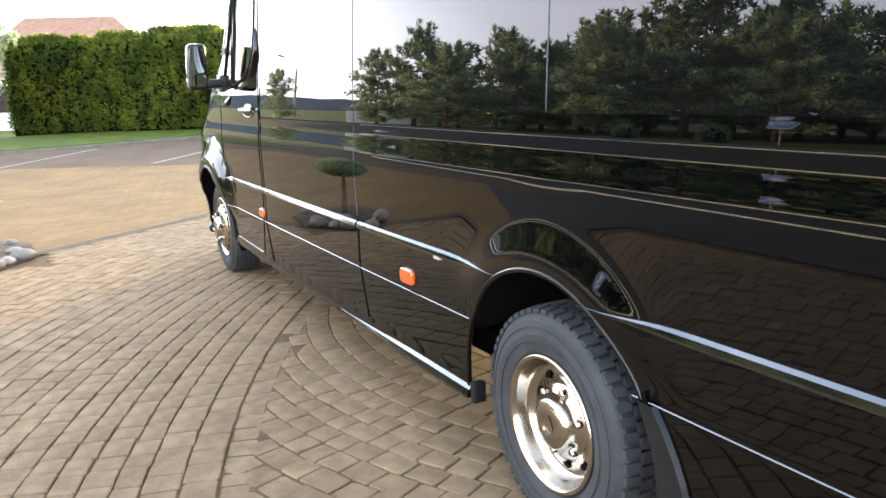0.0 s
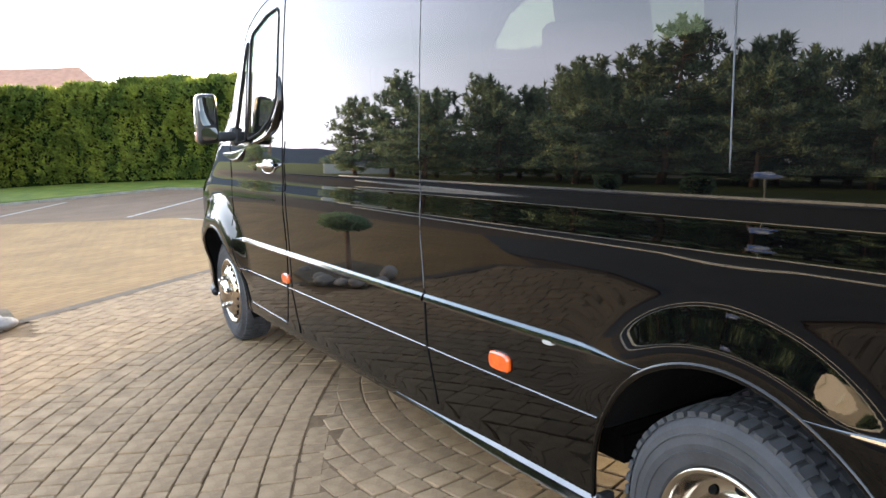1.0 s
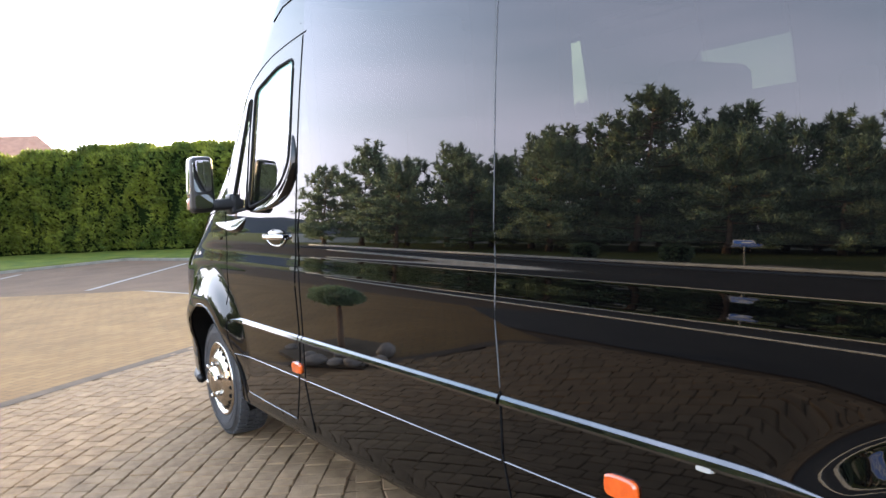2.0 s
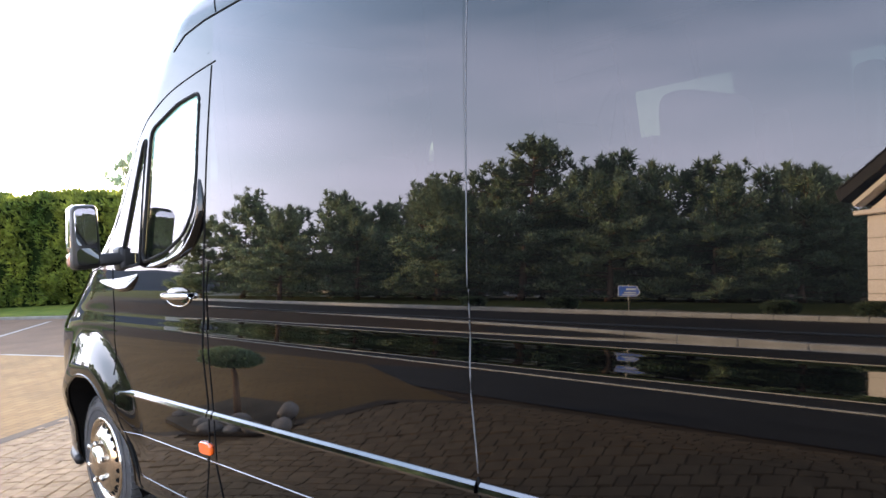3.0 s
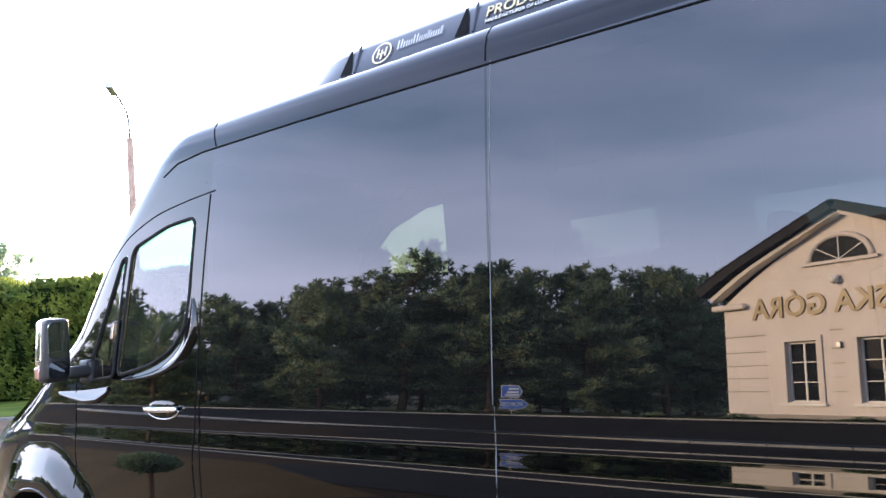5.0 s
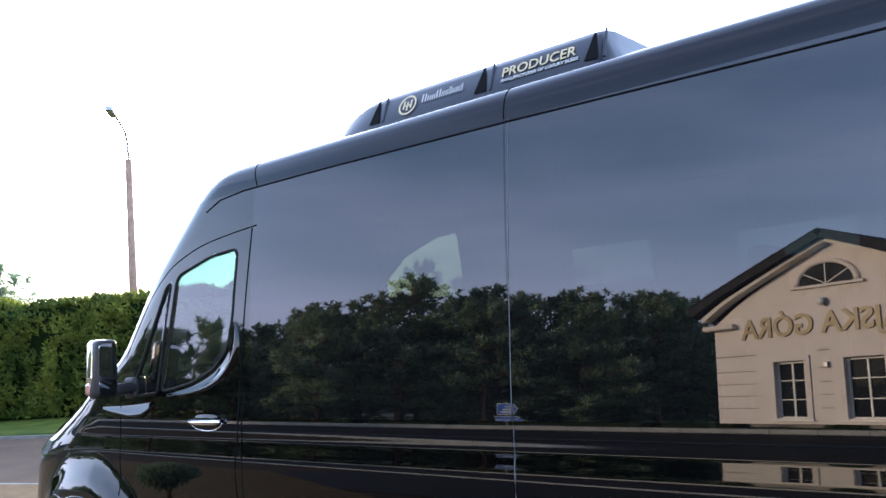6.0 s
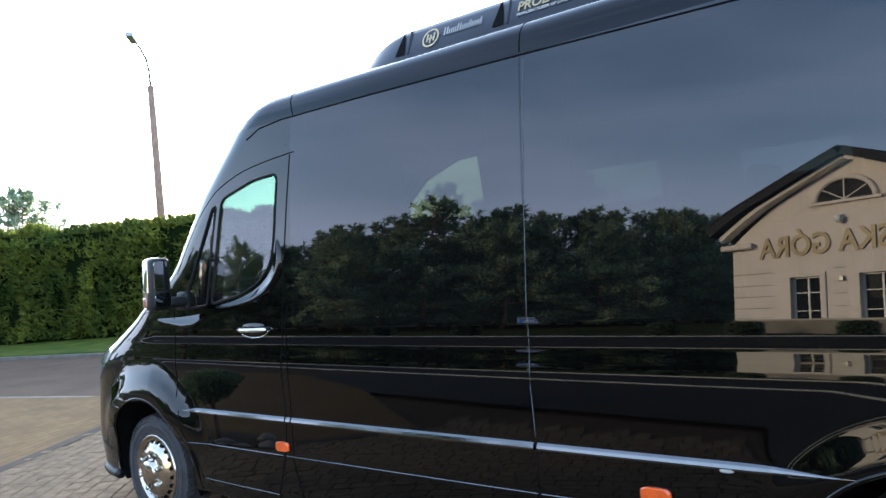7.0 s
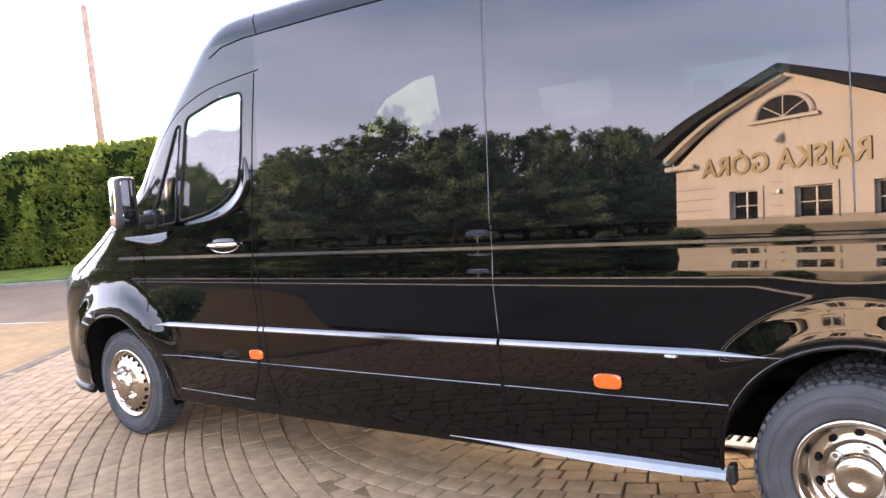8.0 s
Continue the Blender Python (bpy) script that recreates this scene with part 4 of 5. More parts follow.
for x in (1.985, 2.592, 3.115):
    bm = bmesh.new()
    vs = [unit_face(x - 0.035, 0.0), unit_face(x + 0.03, 0.0), unit_face(x + 0.006, 0.115), unit_face(x - 0.006, 0.115)]
    bm.faces.new([bm.verts.new(v + Vector((0, -0.003, 0.001))) for v in vs])
    part("intake_slot", bm, GAP, unit, "dark intake slot")
    bm = bmesh.new()
    tube(bm, [unit_face(x + 0.05, 0.0), unit_face(x + 0.045, 0.125)], 0.006, 6)
    part("shell_rib", bm, AC_SHELL, unit)


# ---------------------------------------------------------------- the ground
def sheet(name, pts, z, mat, label, category, thick=0.0, kind="structure"):
    bm = bmesh.new()
    f = bm.faces.new([bm.verts.new((x, y, z)) for x, y in pts])
    f.normal_update()
    if f.normal.z < 0:
        f.normal_flip()
    if thick:
        r = bmesh.ops.extrude_face_region(bm, geom=bm.faces[:])
        bmesh.ops.translate(bm, verts=[v for v in r["geom"] if isinstance(v, bmesh.types.BMVert)], vec=(0, 0, thick))
    return tagged(part(name, bm, mat), label, category, kind=kind)


def kerb(name, pts, w, h, z0=0.0, label="pale concrete kerb", mat=CONCRETE):
    """A kerb of separate stones a metre long."""
    root = tagged(empty(name), label, "kerb", kind="structure")
    p = [Vector((x, y, 0)) for x, y in pts]
    for a, b in zip(p, p[1:]):
        n = max(1, round((b - a).length))
        d = (b - a) / n
        ang = math.degrees(math.atan2(d.y, d.x))
        me = mesh_of(box_bm((0.004, -w / 2, -0.1), (d.length - 0.004, w / 2, h), 0.012, 1), "kerb_stone", mat)
        for k in range(n):
            s = new("kerb_stone", me)
            s.parent = root
            q = a + d * k
            s.matrix_local = pose(q.x, q.y, z0, 0, 0, ang)
    return root


sheet("ground", [(-900, -900), (900, -900), (900, 900), (-900, 900)], -0.05, LAWN, "mown green lawn reaching to the distance", "ground")
sheet("road", [(-60, -15.8), (60, -15.8), (60, -8.4), (12, -8.4), (12, 12), (-4.5, 9.6), (-13, 6.0), (-20.3, 3.6), (-19.6, 0.0), (-19.4, -6.4), (-60, -9.5)], -0.03, ASPHALT, "grey asphalt car park and road", "road")
sheet("road_surface", [(-60, -15.78), (60, -15.78), (60, -8.5), (0.0, -8.55), (-6.1, -9.4), (-24, -11.5), (-60, -13)], -0.026, YARD, "dark asphalt street", "road")
sheet("yard", [(-2.2, -3.9), (12, -3.6), (12, -8.3), (0.0, -8.4), (-6.0, -9.2), (-6.2, -6.2)], -0.012, YARD, "dark asphalt yard beside the road", "yard")

TAN_PAVER = bpy.data.materials.new("tan_paving")
TAN_PAVER.use_nodes = True
nt = TAN_PAVER.node_tree
bs = nt.nodes["Principled BSDF"]
bs.inputs["Roughness"].default_value, bs.inputs["Specular IOR Level"].default_value = 0.85, 0.15
co = nt.nodes.new("ShaderNodeTexCoord")
mp = nt.nodes.new("ShaderNodeMapping")
mp.inputs["Rotation"].default_value = (0, 0, radians(57))
br = nt.nodes.new("ShaderNodeTexBrick")
br.inputs["Scale"].default_value = 1.0
br.inputs["Brick Width"].default_value, br.inputs["Row Height"].default_value, br.inputs["Mortar Size"].default_value = 0.21, 0.11, 0.006
br.inputs["Color1"].default_value, br.inputs["Color2"].default_value, br.inputs["Mortar"].default_value = (0.143, 0.081, 0.029, 1), (0.171, 0.102, 0.039, 1), (0.099, 0.059, 0.025, 1)
nz = nt.nodes.new("ShaderNodeTexNoise")
nz.inputs["Scale"].default_value, nz.inputs["Detail"].default_value = 1.1, 7
mr = nt.nodes.new("ShaderNodeMapRange")
mr.inputs["From Min"].default_value, mr.inputs["From Max"].default_value, mr.inputs["To Min"].default_value, mr.inputs["To Max"].default_value = 0.3, 0.7, 0.8, 1.15
hs = nt.nodes.new("ShaderNodeHueSaturation")
bp = nt.nodes.new("ShaderNodeBump")
bp.inputs["Strength"].default_value, bp.inputs["Distance"].default_value = 0.6, 0.006
nt.links.new(co.outputs["Object"], mp.inputs["Vector"])
nt.links.new(mp.outputs[0], br.inputs["Vector"])
nt.links.new(co.outputs["Object"], nz.inputs["Vector"])
nt.links.new(nz.outputs["Fac"], mr.inputs["Value"])
nt.links.new(mr.outputs[0], hs.inputs["Value"])
nt.links.new(br.outputs["Color"], hs.inputs["Color"])
nt.links.new(hs.outputs[0], bs.inputs["Base Color"])
nt.links.new(br.outputs["Fac"], bp.inputs["Height"])
bp.invert = True
nt.links.new(bp.outputs[0], bs.inputs["Normal"])
sheet("pavement_tan", [(-0.6, -3.2), (-5.4, 3.9), (-6.5, 2.75), (-10.1, 1.7), (-13.0, -1.4), (-15.5, -5.0), (-6.2, -6.2), (-2.2, -3.9)], -0.004, TAN_PAVER, "tan block paving in the sun", "paving")
cobbles = sheet("pavement_cobbled", [(-0.6, -3.2), (-0.85, -3.75), (12, -3.55), (12, 9.0), (-4.0, 9.0), (-5.4, 3.9)], -0.0075, JOINT, "weathered grey-beige cobble paving laid in arcs", "paving")
bm = bmesh.new()
a, b = Vector((-0.6, -3.2, 0.0)), Vector((-5.4, 3.9, 0.0))
d = (b - a).normalized()
nrm = Vector((-d.y, d.x, 0)) * 0.075
bm.faces.new([bm.verts.new(p + Vector((0, 0, 0.003))) for p in (a - nrm, b - nrm, b + nrm, a + nrm)])
tagged(part("edging_course", bm, EDGING), "dark edging course between two pavings", "edging", kind="structure")
for pts in ([(-11.6, 1.1), (-16.5, 4.3)], [(-13.6, -2.0), (-18.6, 0.6)], [(-6.6, 2.86), (-10.15, 1.82)], [(-10.15, 1.82), (-13.1, -1.35)]):
    a, b = Vector((*pts[0], 0)), Vector((*pts[1], 0))
    d = (b - a).normalized()
    nrm = Vector((-d.y, d.x, 0)) * 0.06
    bm = bmesh.new()
    bm.faces.new([bm.verts.new(p + Vector((0, 0, -0.026))) for p in (a - nrm, b - nrm, b + nrm, a + nrm)])
    tagged(part("parking_line", bm, WHITE_LINE), "worn pale parking line on asphalt", "road marking", kind="structure")
sheet("verge", [(-30, -9), (-19.7, -6.5), (-19.9, 0.0), (-20.6, 3.6), (-13.2, 6.1), (-4.5, 9.7), (-3, 18), (-34, 14), (-40, 0)], -0.04, GRASS, "bright green grass verge before the hedge", "grass", 0.10)
kerb("kerb_verge", [(-19.6, -6.4), (-19.8, 0.0), (-20.5, 3.65), (-13.1, 6.05), (-4.4, 9.65)], 0.08, 0.04, 0.0, "dull grey concrete kerb", KERB_GREY)
kerb("kerb_road", [(-36, -15.6), (16, -15.9)], 0.16, 0.13, -0.02)
kerb("kerb_yard", [(-24, -11.4), (-6.1, -9.35), (0.0, -8.5), (12, -8.4)], 0.11, 0.07, -0.02)
sheet("planting_bed", [(-1.25, -1.62), (-1.80, -1.24), (-2.5, -1.30), (-2.9, -1.62), (-2.7, -2.1), (-1.9, -2.2)], -0.002, SOIL, "bare soil planting bed edged with stones", "flower bed", 0.03)


# ---------------------------------------------------------------- plants
def leaf_cloud(centres, normals, size, blades, spread_k, rng, flat=0.35, up=0.3):
    """Small pointed leaf sprays at the given places: arrays of vertices and triangles."""
    n = len(centres)
    c = np.repeat(np.asarray(centres), blades, axis=0)
    d = np.repeat(np.asarray(normals), blades, axis=0) + rng.normal(0, spread_k, (n * blades, 3))
    d[:, 2] += up
    d /= np.linalg.norm(d, axis=1)[:, None] + 1e-9
    s = np.cross(d, rng.normal(0, 1, (n * blades, 3)))
    s /= np.linalg.norm(s, axis=1)[:, None] + 1e-9
    ln = size * rng.uniform(0.6, 1.35, (n * blades, 1))
    base = c
    p0 = base - s * ln * flat * 0.5 + d * ln * 0.15
    p1 = base + s * ln * flat * 0.5 + d * ln * 0.15
    p2 = base + d * ln
    p3 = base - d * ln * 0.15
    v = np.stack([p3, p1, p2, p0], axis=1).reshape(-1, 3)
    f = np.arange(len(v)).reshape(-1, 4)
    return v, f


def cloud_mesh(name, v, f, mat):
    me = bpy.data.meshes.new(name)
    me.vertices.add(len(v))
    me.vertices.foreach_set("co", v.astype(np.float32).ravel())
    me.loops.add(f.size)
    me.loops.foreach_set("vertex_index", f.astype(np.int32).ravel())
    me.polygons.add(len(f))
    me.polygons.foreach_set("loop_start", np.arange(0, f.size, f.shape[1], dtype=np.int32))
    me.polygons.foreach_set("loop_total", np.full(len(f), f.shape[1], dtype=np.int32))
    me.update()
    me.validate()
    me.materials.append(mat)
    return me


def hedge(pts, height, thick, seed):
    rng = np.random.default_rng(seed)
    root = tagged(empty("hedge"), "tall clipped thuja hedge with light tips", "hedge")
    P = [np.array(p, float) for p in pts]
    seg = [np.linalg.norm(b - a) for a, b in zip(P, P[1:])]
    total = sum(seg)
    full = height

    def top_at(s):
        return full - 0.55 * smooth01((s / total - 0.25) / 0.4)

    def along(s):
        for a, b, l in zip(P, P[1:], seg):
            if s <= l:
                d = (b - a) / l
                return a + d * s, d
            s -= l
        return P[-1], (P[-1] - P[-2]) / seg[-1]

    verts, faces = [], []
    n = int(total / 0.5)
    prof = ((-0.40, 0.0), (-0.46, 1.2), (-0.44, 2.6), (-0.30, height - 0.30), (0.30, height - 0.30), (0.44, 2.6), (0.46, 1.2), (0.40, 0.0))
    for k in range(n + 1):
        c, d = along(total * k / n)
        nn = np.array([-d[1], d[0]])
        for o, z in prof:
            z = z * (top_at(total * k / n) + 0.12) / height if z > 1.5 else z
            w = noise.noise(Vector((k * 0.35, o * 3, z))) * 0.16
            q = c + nn * (o + w) * thick
            verts.append((q[0], q[1], z + (w if z > 0 else 0)))
    m = len(prof)
    for k in range(n):
        for q in range(m - 1):
            faces.append((k * m + q, k * m + q + 1, (k + 1) * m + q + 1, (k + 1) * m + q))
    # inner shell whose dark colour stands for shade behind the sprays
    part("hedge_core", raw_mesh("hedge_core", verts, faces, THUJA_SHADE, True), None, root)
    C, N = [], []
    for _ in range(int(total * height * 210)):
        s0 = rng.uniform(0, total)
        height = top_at(s0)
        c, d = along(s0)
        nn = np.array([-d[1], d[0]])
        z = rng.uniform(0.12, height) if rng.random() < 0.80 else height - 0.25 + rng.uniform(0, 0.18)
        bulge = noise.noise(Vector((c[0] * 0.9, c[1] * 0.9, z * 0.55))) * 0.30 + noise.noise(Vector((c[0] * 2.6, c[1] * 2.6, z * 1.6))) * 0.24
        if bulge < -0.20 and z < height - 0.3:
            continue
        if z < height - 0.25:
            sgn = -1 if rng.random() < 0.9 else 1
            o = sgn * (0.5 * thick * (1 - 0.35 * smooth01((z - height + 0.7) / 0.7)) + bulge + rng.uniform(-0.10, 0.05))
            C.append((*(c + nn * o), z))
            N.append((nn[0] * sgn, nn[1] * sgn, 0.35))
        else:
            top = height + 0.55 * noise.noise(Vector((c[0] * 1.3, c[1] * 1.3, 3.0))) * 0.5 - 0.1
            C.append((*(c + nn * rng.uniform(-0.36, 0.36) * thick), top + rng.uniform(-0.2, 0.12)))
            N.append((0, 0, 1.0))
    v, f = leaf_cloud(C, N, 0.165, 4, 0.7, rng, 0.42, 0.25)
    part("hedge_leaves", cloud_mesh("hedge_leaves", v, f, THUJA_A), None, root)
    for k in range(0, n, 2):
        c, d = along(total * k / n + 0.3)
        bm = bmesh.new()
        tube(bm, [(c[0] + 0.1 * d[1], c[1] - 0.45 * d[0], 0), (c[0] + 0.1 * d[1], c[1] - 0.42 * d[0], 0.9)], 0.05, 6)
        part("hedge_stem", bm, BARK, root)
    return root


hedge([(-31.0, -1.2), (-29.4, 2.0), (-25.4, 4.9), (-18.2, 8.7), (-12.4, 11.9), (-9.9, 13.4)], 3.75, 1.3, 3)


def pine_kind(seed, height, crown_from, width, tufts=9):
    """Trunk and crown meshes of a pine with open, clumped boughs."""
    rng = np.random.default_rng(seed)
    bm = bmesh.new()
    lean = rng.normal(0, 0.02, 2)
    spine = [Vector((lean[0] * z + 0.06 * math.sin(z * 1.1 + seed), lean[1] * z + 0.05 * math.cos(z * 0.9 + seed), z)) for z in np.linspace(0, height * 0.97, 12)]
    tube(bm, spine, 0.1, 8, taper=[0.17 * (1 - 0.88 * k / 11) * height / 8 for k in range(12)])
    C, N = [], []
    limbs = int(height * 8)
    for q in range(limbs):
        fz = crown_from + (1 - crown_from) * ((q + rng.random()) / limbs) ** 0.9
        z = fz * height
        i = min(10, int(fz / 0.97 * 11))
        at = spine[i].lerp(spine[min(11, i + 1)], min(1.0, fz / 0.97 * 11 - i))
        a = rng.uniform(0, 2 * math.pi)
        rel = (fz - crown_from) / (1 - crown_from)
        shape = (0.72 + 0.28 * smooth01(rel / 0.3)) * (1.0 - 0.84 * rel ** 2.8)
        shape *= 0.82 + 0.36 * noise.noise(Vector((math.cos(a) * 1.4 + seed, math.sin(a) * 1.4, z * 0.7)))
        ln = width * shape * rng.uniform(0.5, 1.15) + 0.10
        rise = rng.uniform(-0.10, 0.25) + 2.2 * max(0.0, fz - 0.70)
        pts = [Vector((at.x + math.cos(a) * ln * t, at.y + math.sin(a) * ln * t, z + rise * ln * t * t + 0.05 * math.sin(7 * t + q))) for t in (0, 0.35, 0.7, 1.0)]
        tube(bm, pts, 0.03, 5, taper=[0.045, 0.035, 0.022, 0.008])
        near_top = smooth01((fz - 0.62) / 0.38)
        for t in np.linspace(0.30, 1.05, max(3, int(ln * 3.7))):
            p = pts[0].lerp(pts[3], min(t, 1.0))
            p.z = z + rise * ln * t * t
            jit = rng.normal(0, 0.13, 3)
            wide = 0.31 - 0.20 * near_top
            for _ in range(tufts):
                o = rng.normal(0, 1, 3)
                o /= np.linalg.norm(o)
                w = rng.uniform(0.3, 1.0)
                up = rng.uniform(-0.10, 0.20) * (1 + 0.9 * near_top)
                C.append((p.x + jit[0] + o[0] * wide * w, p.y + jit[1] + o[1] * wide * w, p.z + jit[2] + up))
                N.append((o[0] * 0.6, o[1] * 0.6, 0.75))
        if fz > 0.42 and q % 2 == 0:
            tip = pts[0].lerp(pts[3], rng.uniform(0.25, 0.95))
            tall = rng.uniform(0.45, 0.95)
            tube(bm, [(tip.x, tip.y, tip.z), (tip.x, tip.y, tip.z + tall)], 0.012, 4, taper=[0.018, 0.006])
            for k in range(26):
                h = rng.random()
                o = rng.normal(0, 0.10 * (1.15 - h), 2)
                C.append((tip.x + o[0], tip.y + o[1], tip.z + tall * h))
                N.append((o[0] * 3, o[1] * 3, 0.9))
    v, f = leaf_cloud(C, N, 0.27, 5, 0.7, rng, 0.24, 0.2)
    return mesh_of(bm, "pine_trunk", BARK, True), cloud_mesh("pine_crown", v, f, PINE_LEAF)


PINES = [pine_kind(11, 8.6, 0.09, 2.8), pine_kind(12, 8.0, 0.06, 3.1), pine_kind(13, 9.2, 0.18, 2.8), pine_kind(14, 7.2, 0.05, 2.8)]


def pine(x, y, h, k, turn, label="dark green pine with reddish trunk on the lawn", wide=1.32):
    root = tagged(empty("pine_tree", (x, y, -0.05), turn), label, "tree", "pines beside the road")
    base = (8.6, 8.0, 9.2, 7.2)[k]
    root.scale = (h / base * wide, h / base * wide, h / base)
    part("trunk", PINES[k][0], None, root)
    part("crown", PINES[k][1], None, root)
    return root


rng_p = random.Random(5)
for az, r, h, k in ((67, 46, 5.6, 3), (64, 44, 6.9, 0), (60.5, 43, 6.0, 1), (57.5, 41, 6.6, 3), (54, 42, 6.3, 1), (51, 39, 6.9, 3), (48.5, 40, 7.6, 1), (46, 38, 8.2, 1), (43.2, 35, 9.7, 2), (40, 40, 8.4, 1), (37.8, 37, 8.4, 0), (35.2, 37, 8.8, 1),
                    (32.6, 39, 8.6, 3), (30.6, 37, 8.5, 2), (28, 36, 8.1, 0), (25.6, 38, 8.3, 1), (23.4, 36, 7.8, 3), (21, 39, 8.2, 0), (18, 42, 8.6, 1), (14, 44, 9.0, 2), (8, 46, 9.2, 0), (2, 46, 8.8, 1), (49.5, 34, 6.2, 1), (36.5, 33, 7.2, 3), (29, 33, 6.8, 1), (55.5, 37, 5.6, 1), (61.5, 38, 5.4, 3), (55.5, 47, 6.6, 2), (62, 48, 6.2, 1), (52.5, 46, 6.6, 0), (47, 45, 7.4, 3), (41.5, 46, 7.6, 1), (34, 44, 7.8, 0), (27, 43, 7.6, 3), (22, 44, 7.4, 1)):
    a = radians(az)
    pine(3 - r * math.sin(a), -r * math.cos(a), h * (0.91 if az < 47 else 0.98), k, rng_p.uniform(0, 360))
pine(-26.6, -2.3, 7.4, 2, 40, "green pine with bare lower trunk beside the hedge", 0.75)
pine(-29.0, -4.4, 7.6, 2, 130, "green pine with bare lower trunk beside the hedge", 0.85)
pine(-13.5, 22.5, 3.6, 3, 20, "young pine on the lawn")
pine(-10.5, 24.0, 3.9, 1, 80, "young pine on the lawn")
pine(-19.6, 26.4, 4.5, 1, 10, "young pine on the lawn")
pine(-17.6, 27.9, 4.1, 0, 60, "young pine on the lawn")
pine(-54.9, -15.7, 4.7, 3, 70, "small pine far across the lawn")
pine(-37.2, 14.9, 6.1, 3, 200, "tall pine rising behind the hedge")


def topiary(x, y):
    root = tagged(empty("topiary_tree", (x, y, 0.02)), "small clipped cloud pine on a bare leaning stem", "tree")
    rng = np.random.default_rng(8)
    bm = bmesh.new()
    tube(bm, [(0.05, 0, 0), (0.02, 0.01, 0.15), (-0.05, 0.0, 0.32), (-0.04, 0.0, 0.52)], 0.03, 8, taper=[0.035, 0.03, 0.026, 0.02])
    for a in (0.4, 2.2, 4.0, 5.3):
        tube(bm, [(-0.05, 0, 0.34), (0.16 * math.cos(a), 0.16 * math.sin(a), 0.46)], 0.012, 6, taper=[0.016, 0.007])
    part("trunk", bm, BARK, root, "", True)
    C, N = [], []
    for _ in range(2600):
        o = rng.normal(0, 1, 3)
        o /= np.linalg.norm(o)
        r = rng.uniform(0.75, 1.0) * (1 + 0.12 * noise.noise(Vector(o * 2.2)))
        z = o[2] * (0.20 if o[2] > 0 else 0.12)
        C.append((o[0] * 0.27 * r - 0.02, o[1] * 0.27 * r, 0.50 + z * r))
        N.append((o[0], o[1], o[2] + 0.3))
    v, f = leaf_cloud(C, N, 0.05, 3, 0.5, rng, 0.22, 0.2)
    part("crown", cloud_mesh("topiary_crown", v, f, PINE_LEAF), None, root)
    return root


topiary(-2.08, -1.78)


def boulder(x, y, r, seed, squash=0.62):
    bm = bmesh.new()
    bmesh.ops.create_icosphere(bm, subdivisions=3, radius=1)
    for v in bm.verts:
        k = 1 + 0.20 * noise.noise(v.co * 1.3 + Vector((seed, 0, 0))) + 0.06 * noise.noise(v.co * 4 + Vector((0, seed, 0)))
        v.co = Vector((v.co.x * r * k * 1.2, v.co.y * r * k, v.co.z * r * k * squash))
    bmesh.ops.translate(bm, verts=bm.verts, vec=(0, 0, r * squash * 0.72))
    ob = part("boulder", bm, BOULDER, None, "", True)
    ob.matrix_world = pose(x, y, 0.01, 0, 0, seed * 47)
    return tagged(ob, "rounded pinkish granite boulder edging the bed", "stone", "boulders round the bed")


for i, (x, y, r) in enumerate(((-1.42, -1.52, 0.16), (-1.74, -1.30, 0.17), (-1.58, -1.42, 0.12), (-1.30, -1.72, 0.15), (-2.05, -1.36, 0.12), (-1.85, -1.62, 0.15), (-2.6, -1.40, 0.11), (-1.62, -1.95, 0.16))):
    boulder(x + 0.04, y - 0.06, r * 0.53, i + 1)


def shrub(x, y, r, seed):
    root = tagged(empty("shrub", (x, y, 0)), "low round clipped shrub", "shrub", "shrubs before the guesthouse")
    rng = np.random.default_rng(seed)
    bm = bmesh.new()
    bmesh.ops.create_icosphere(bm, subdivisions=2, radius=r * 0.8)
    bmesh.ops.translate(bm, verts=bm.verts, vec=(0, 0, r * 0.75))
    # dark ball whose colour stands for shade inside the shrub
    part("shrub_core", bm, THUJA_SHADE, root, "", True)
    o = rng.normal(0, 1, (900, 3))
    o /= np.linalg.norm(o, axis=1)[:, None]
    v, f = leaf_cloud(o * r * rng.uniform(0.8, 1.0, (900, 1)) + np.array((0, 0, r * 0.8)), o, r * 0.22, 3, 0.5, rng, 0.3, 0.2)
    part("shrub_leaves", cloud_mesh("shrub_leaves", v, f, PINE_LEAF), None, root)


for x, y, r in ((-4.4, -16.9, 0.42), (-2.2, -16.7, 0.45), (0.4, -16.5, 0.42), (-11.5, -17.5, 0.5), (-15.0, -17.0, 0.45)):
    shrub(x, y, r, int(abs(x * 10)))
sheet("gravel_path", [(-9.6, -17.4), (-5.0, -16.4), (-4.7, -17.0), (-9.2, -18.8)], -0.045, GRAVEL, "pale gravel path across the lawn", "path", 0.02)


# ---------------------------------------------------------------- the guesthouse opposite
house = tagged(empty("guesthouse", (6.12, -16.77, 0), math.degrees(0.35) + 180), "cream gabled guesthouse with dark tiled roof and gold lettering", "house")
HW0, HW1, HAPEX, HAPEX_Z, EAVE_Z = 2.55, 10.5, 6.70, 6.74, 4.05


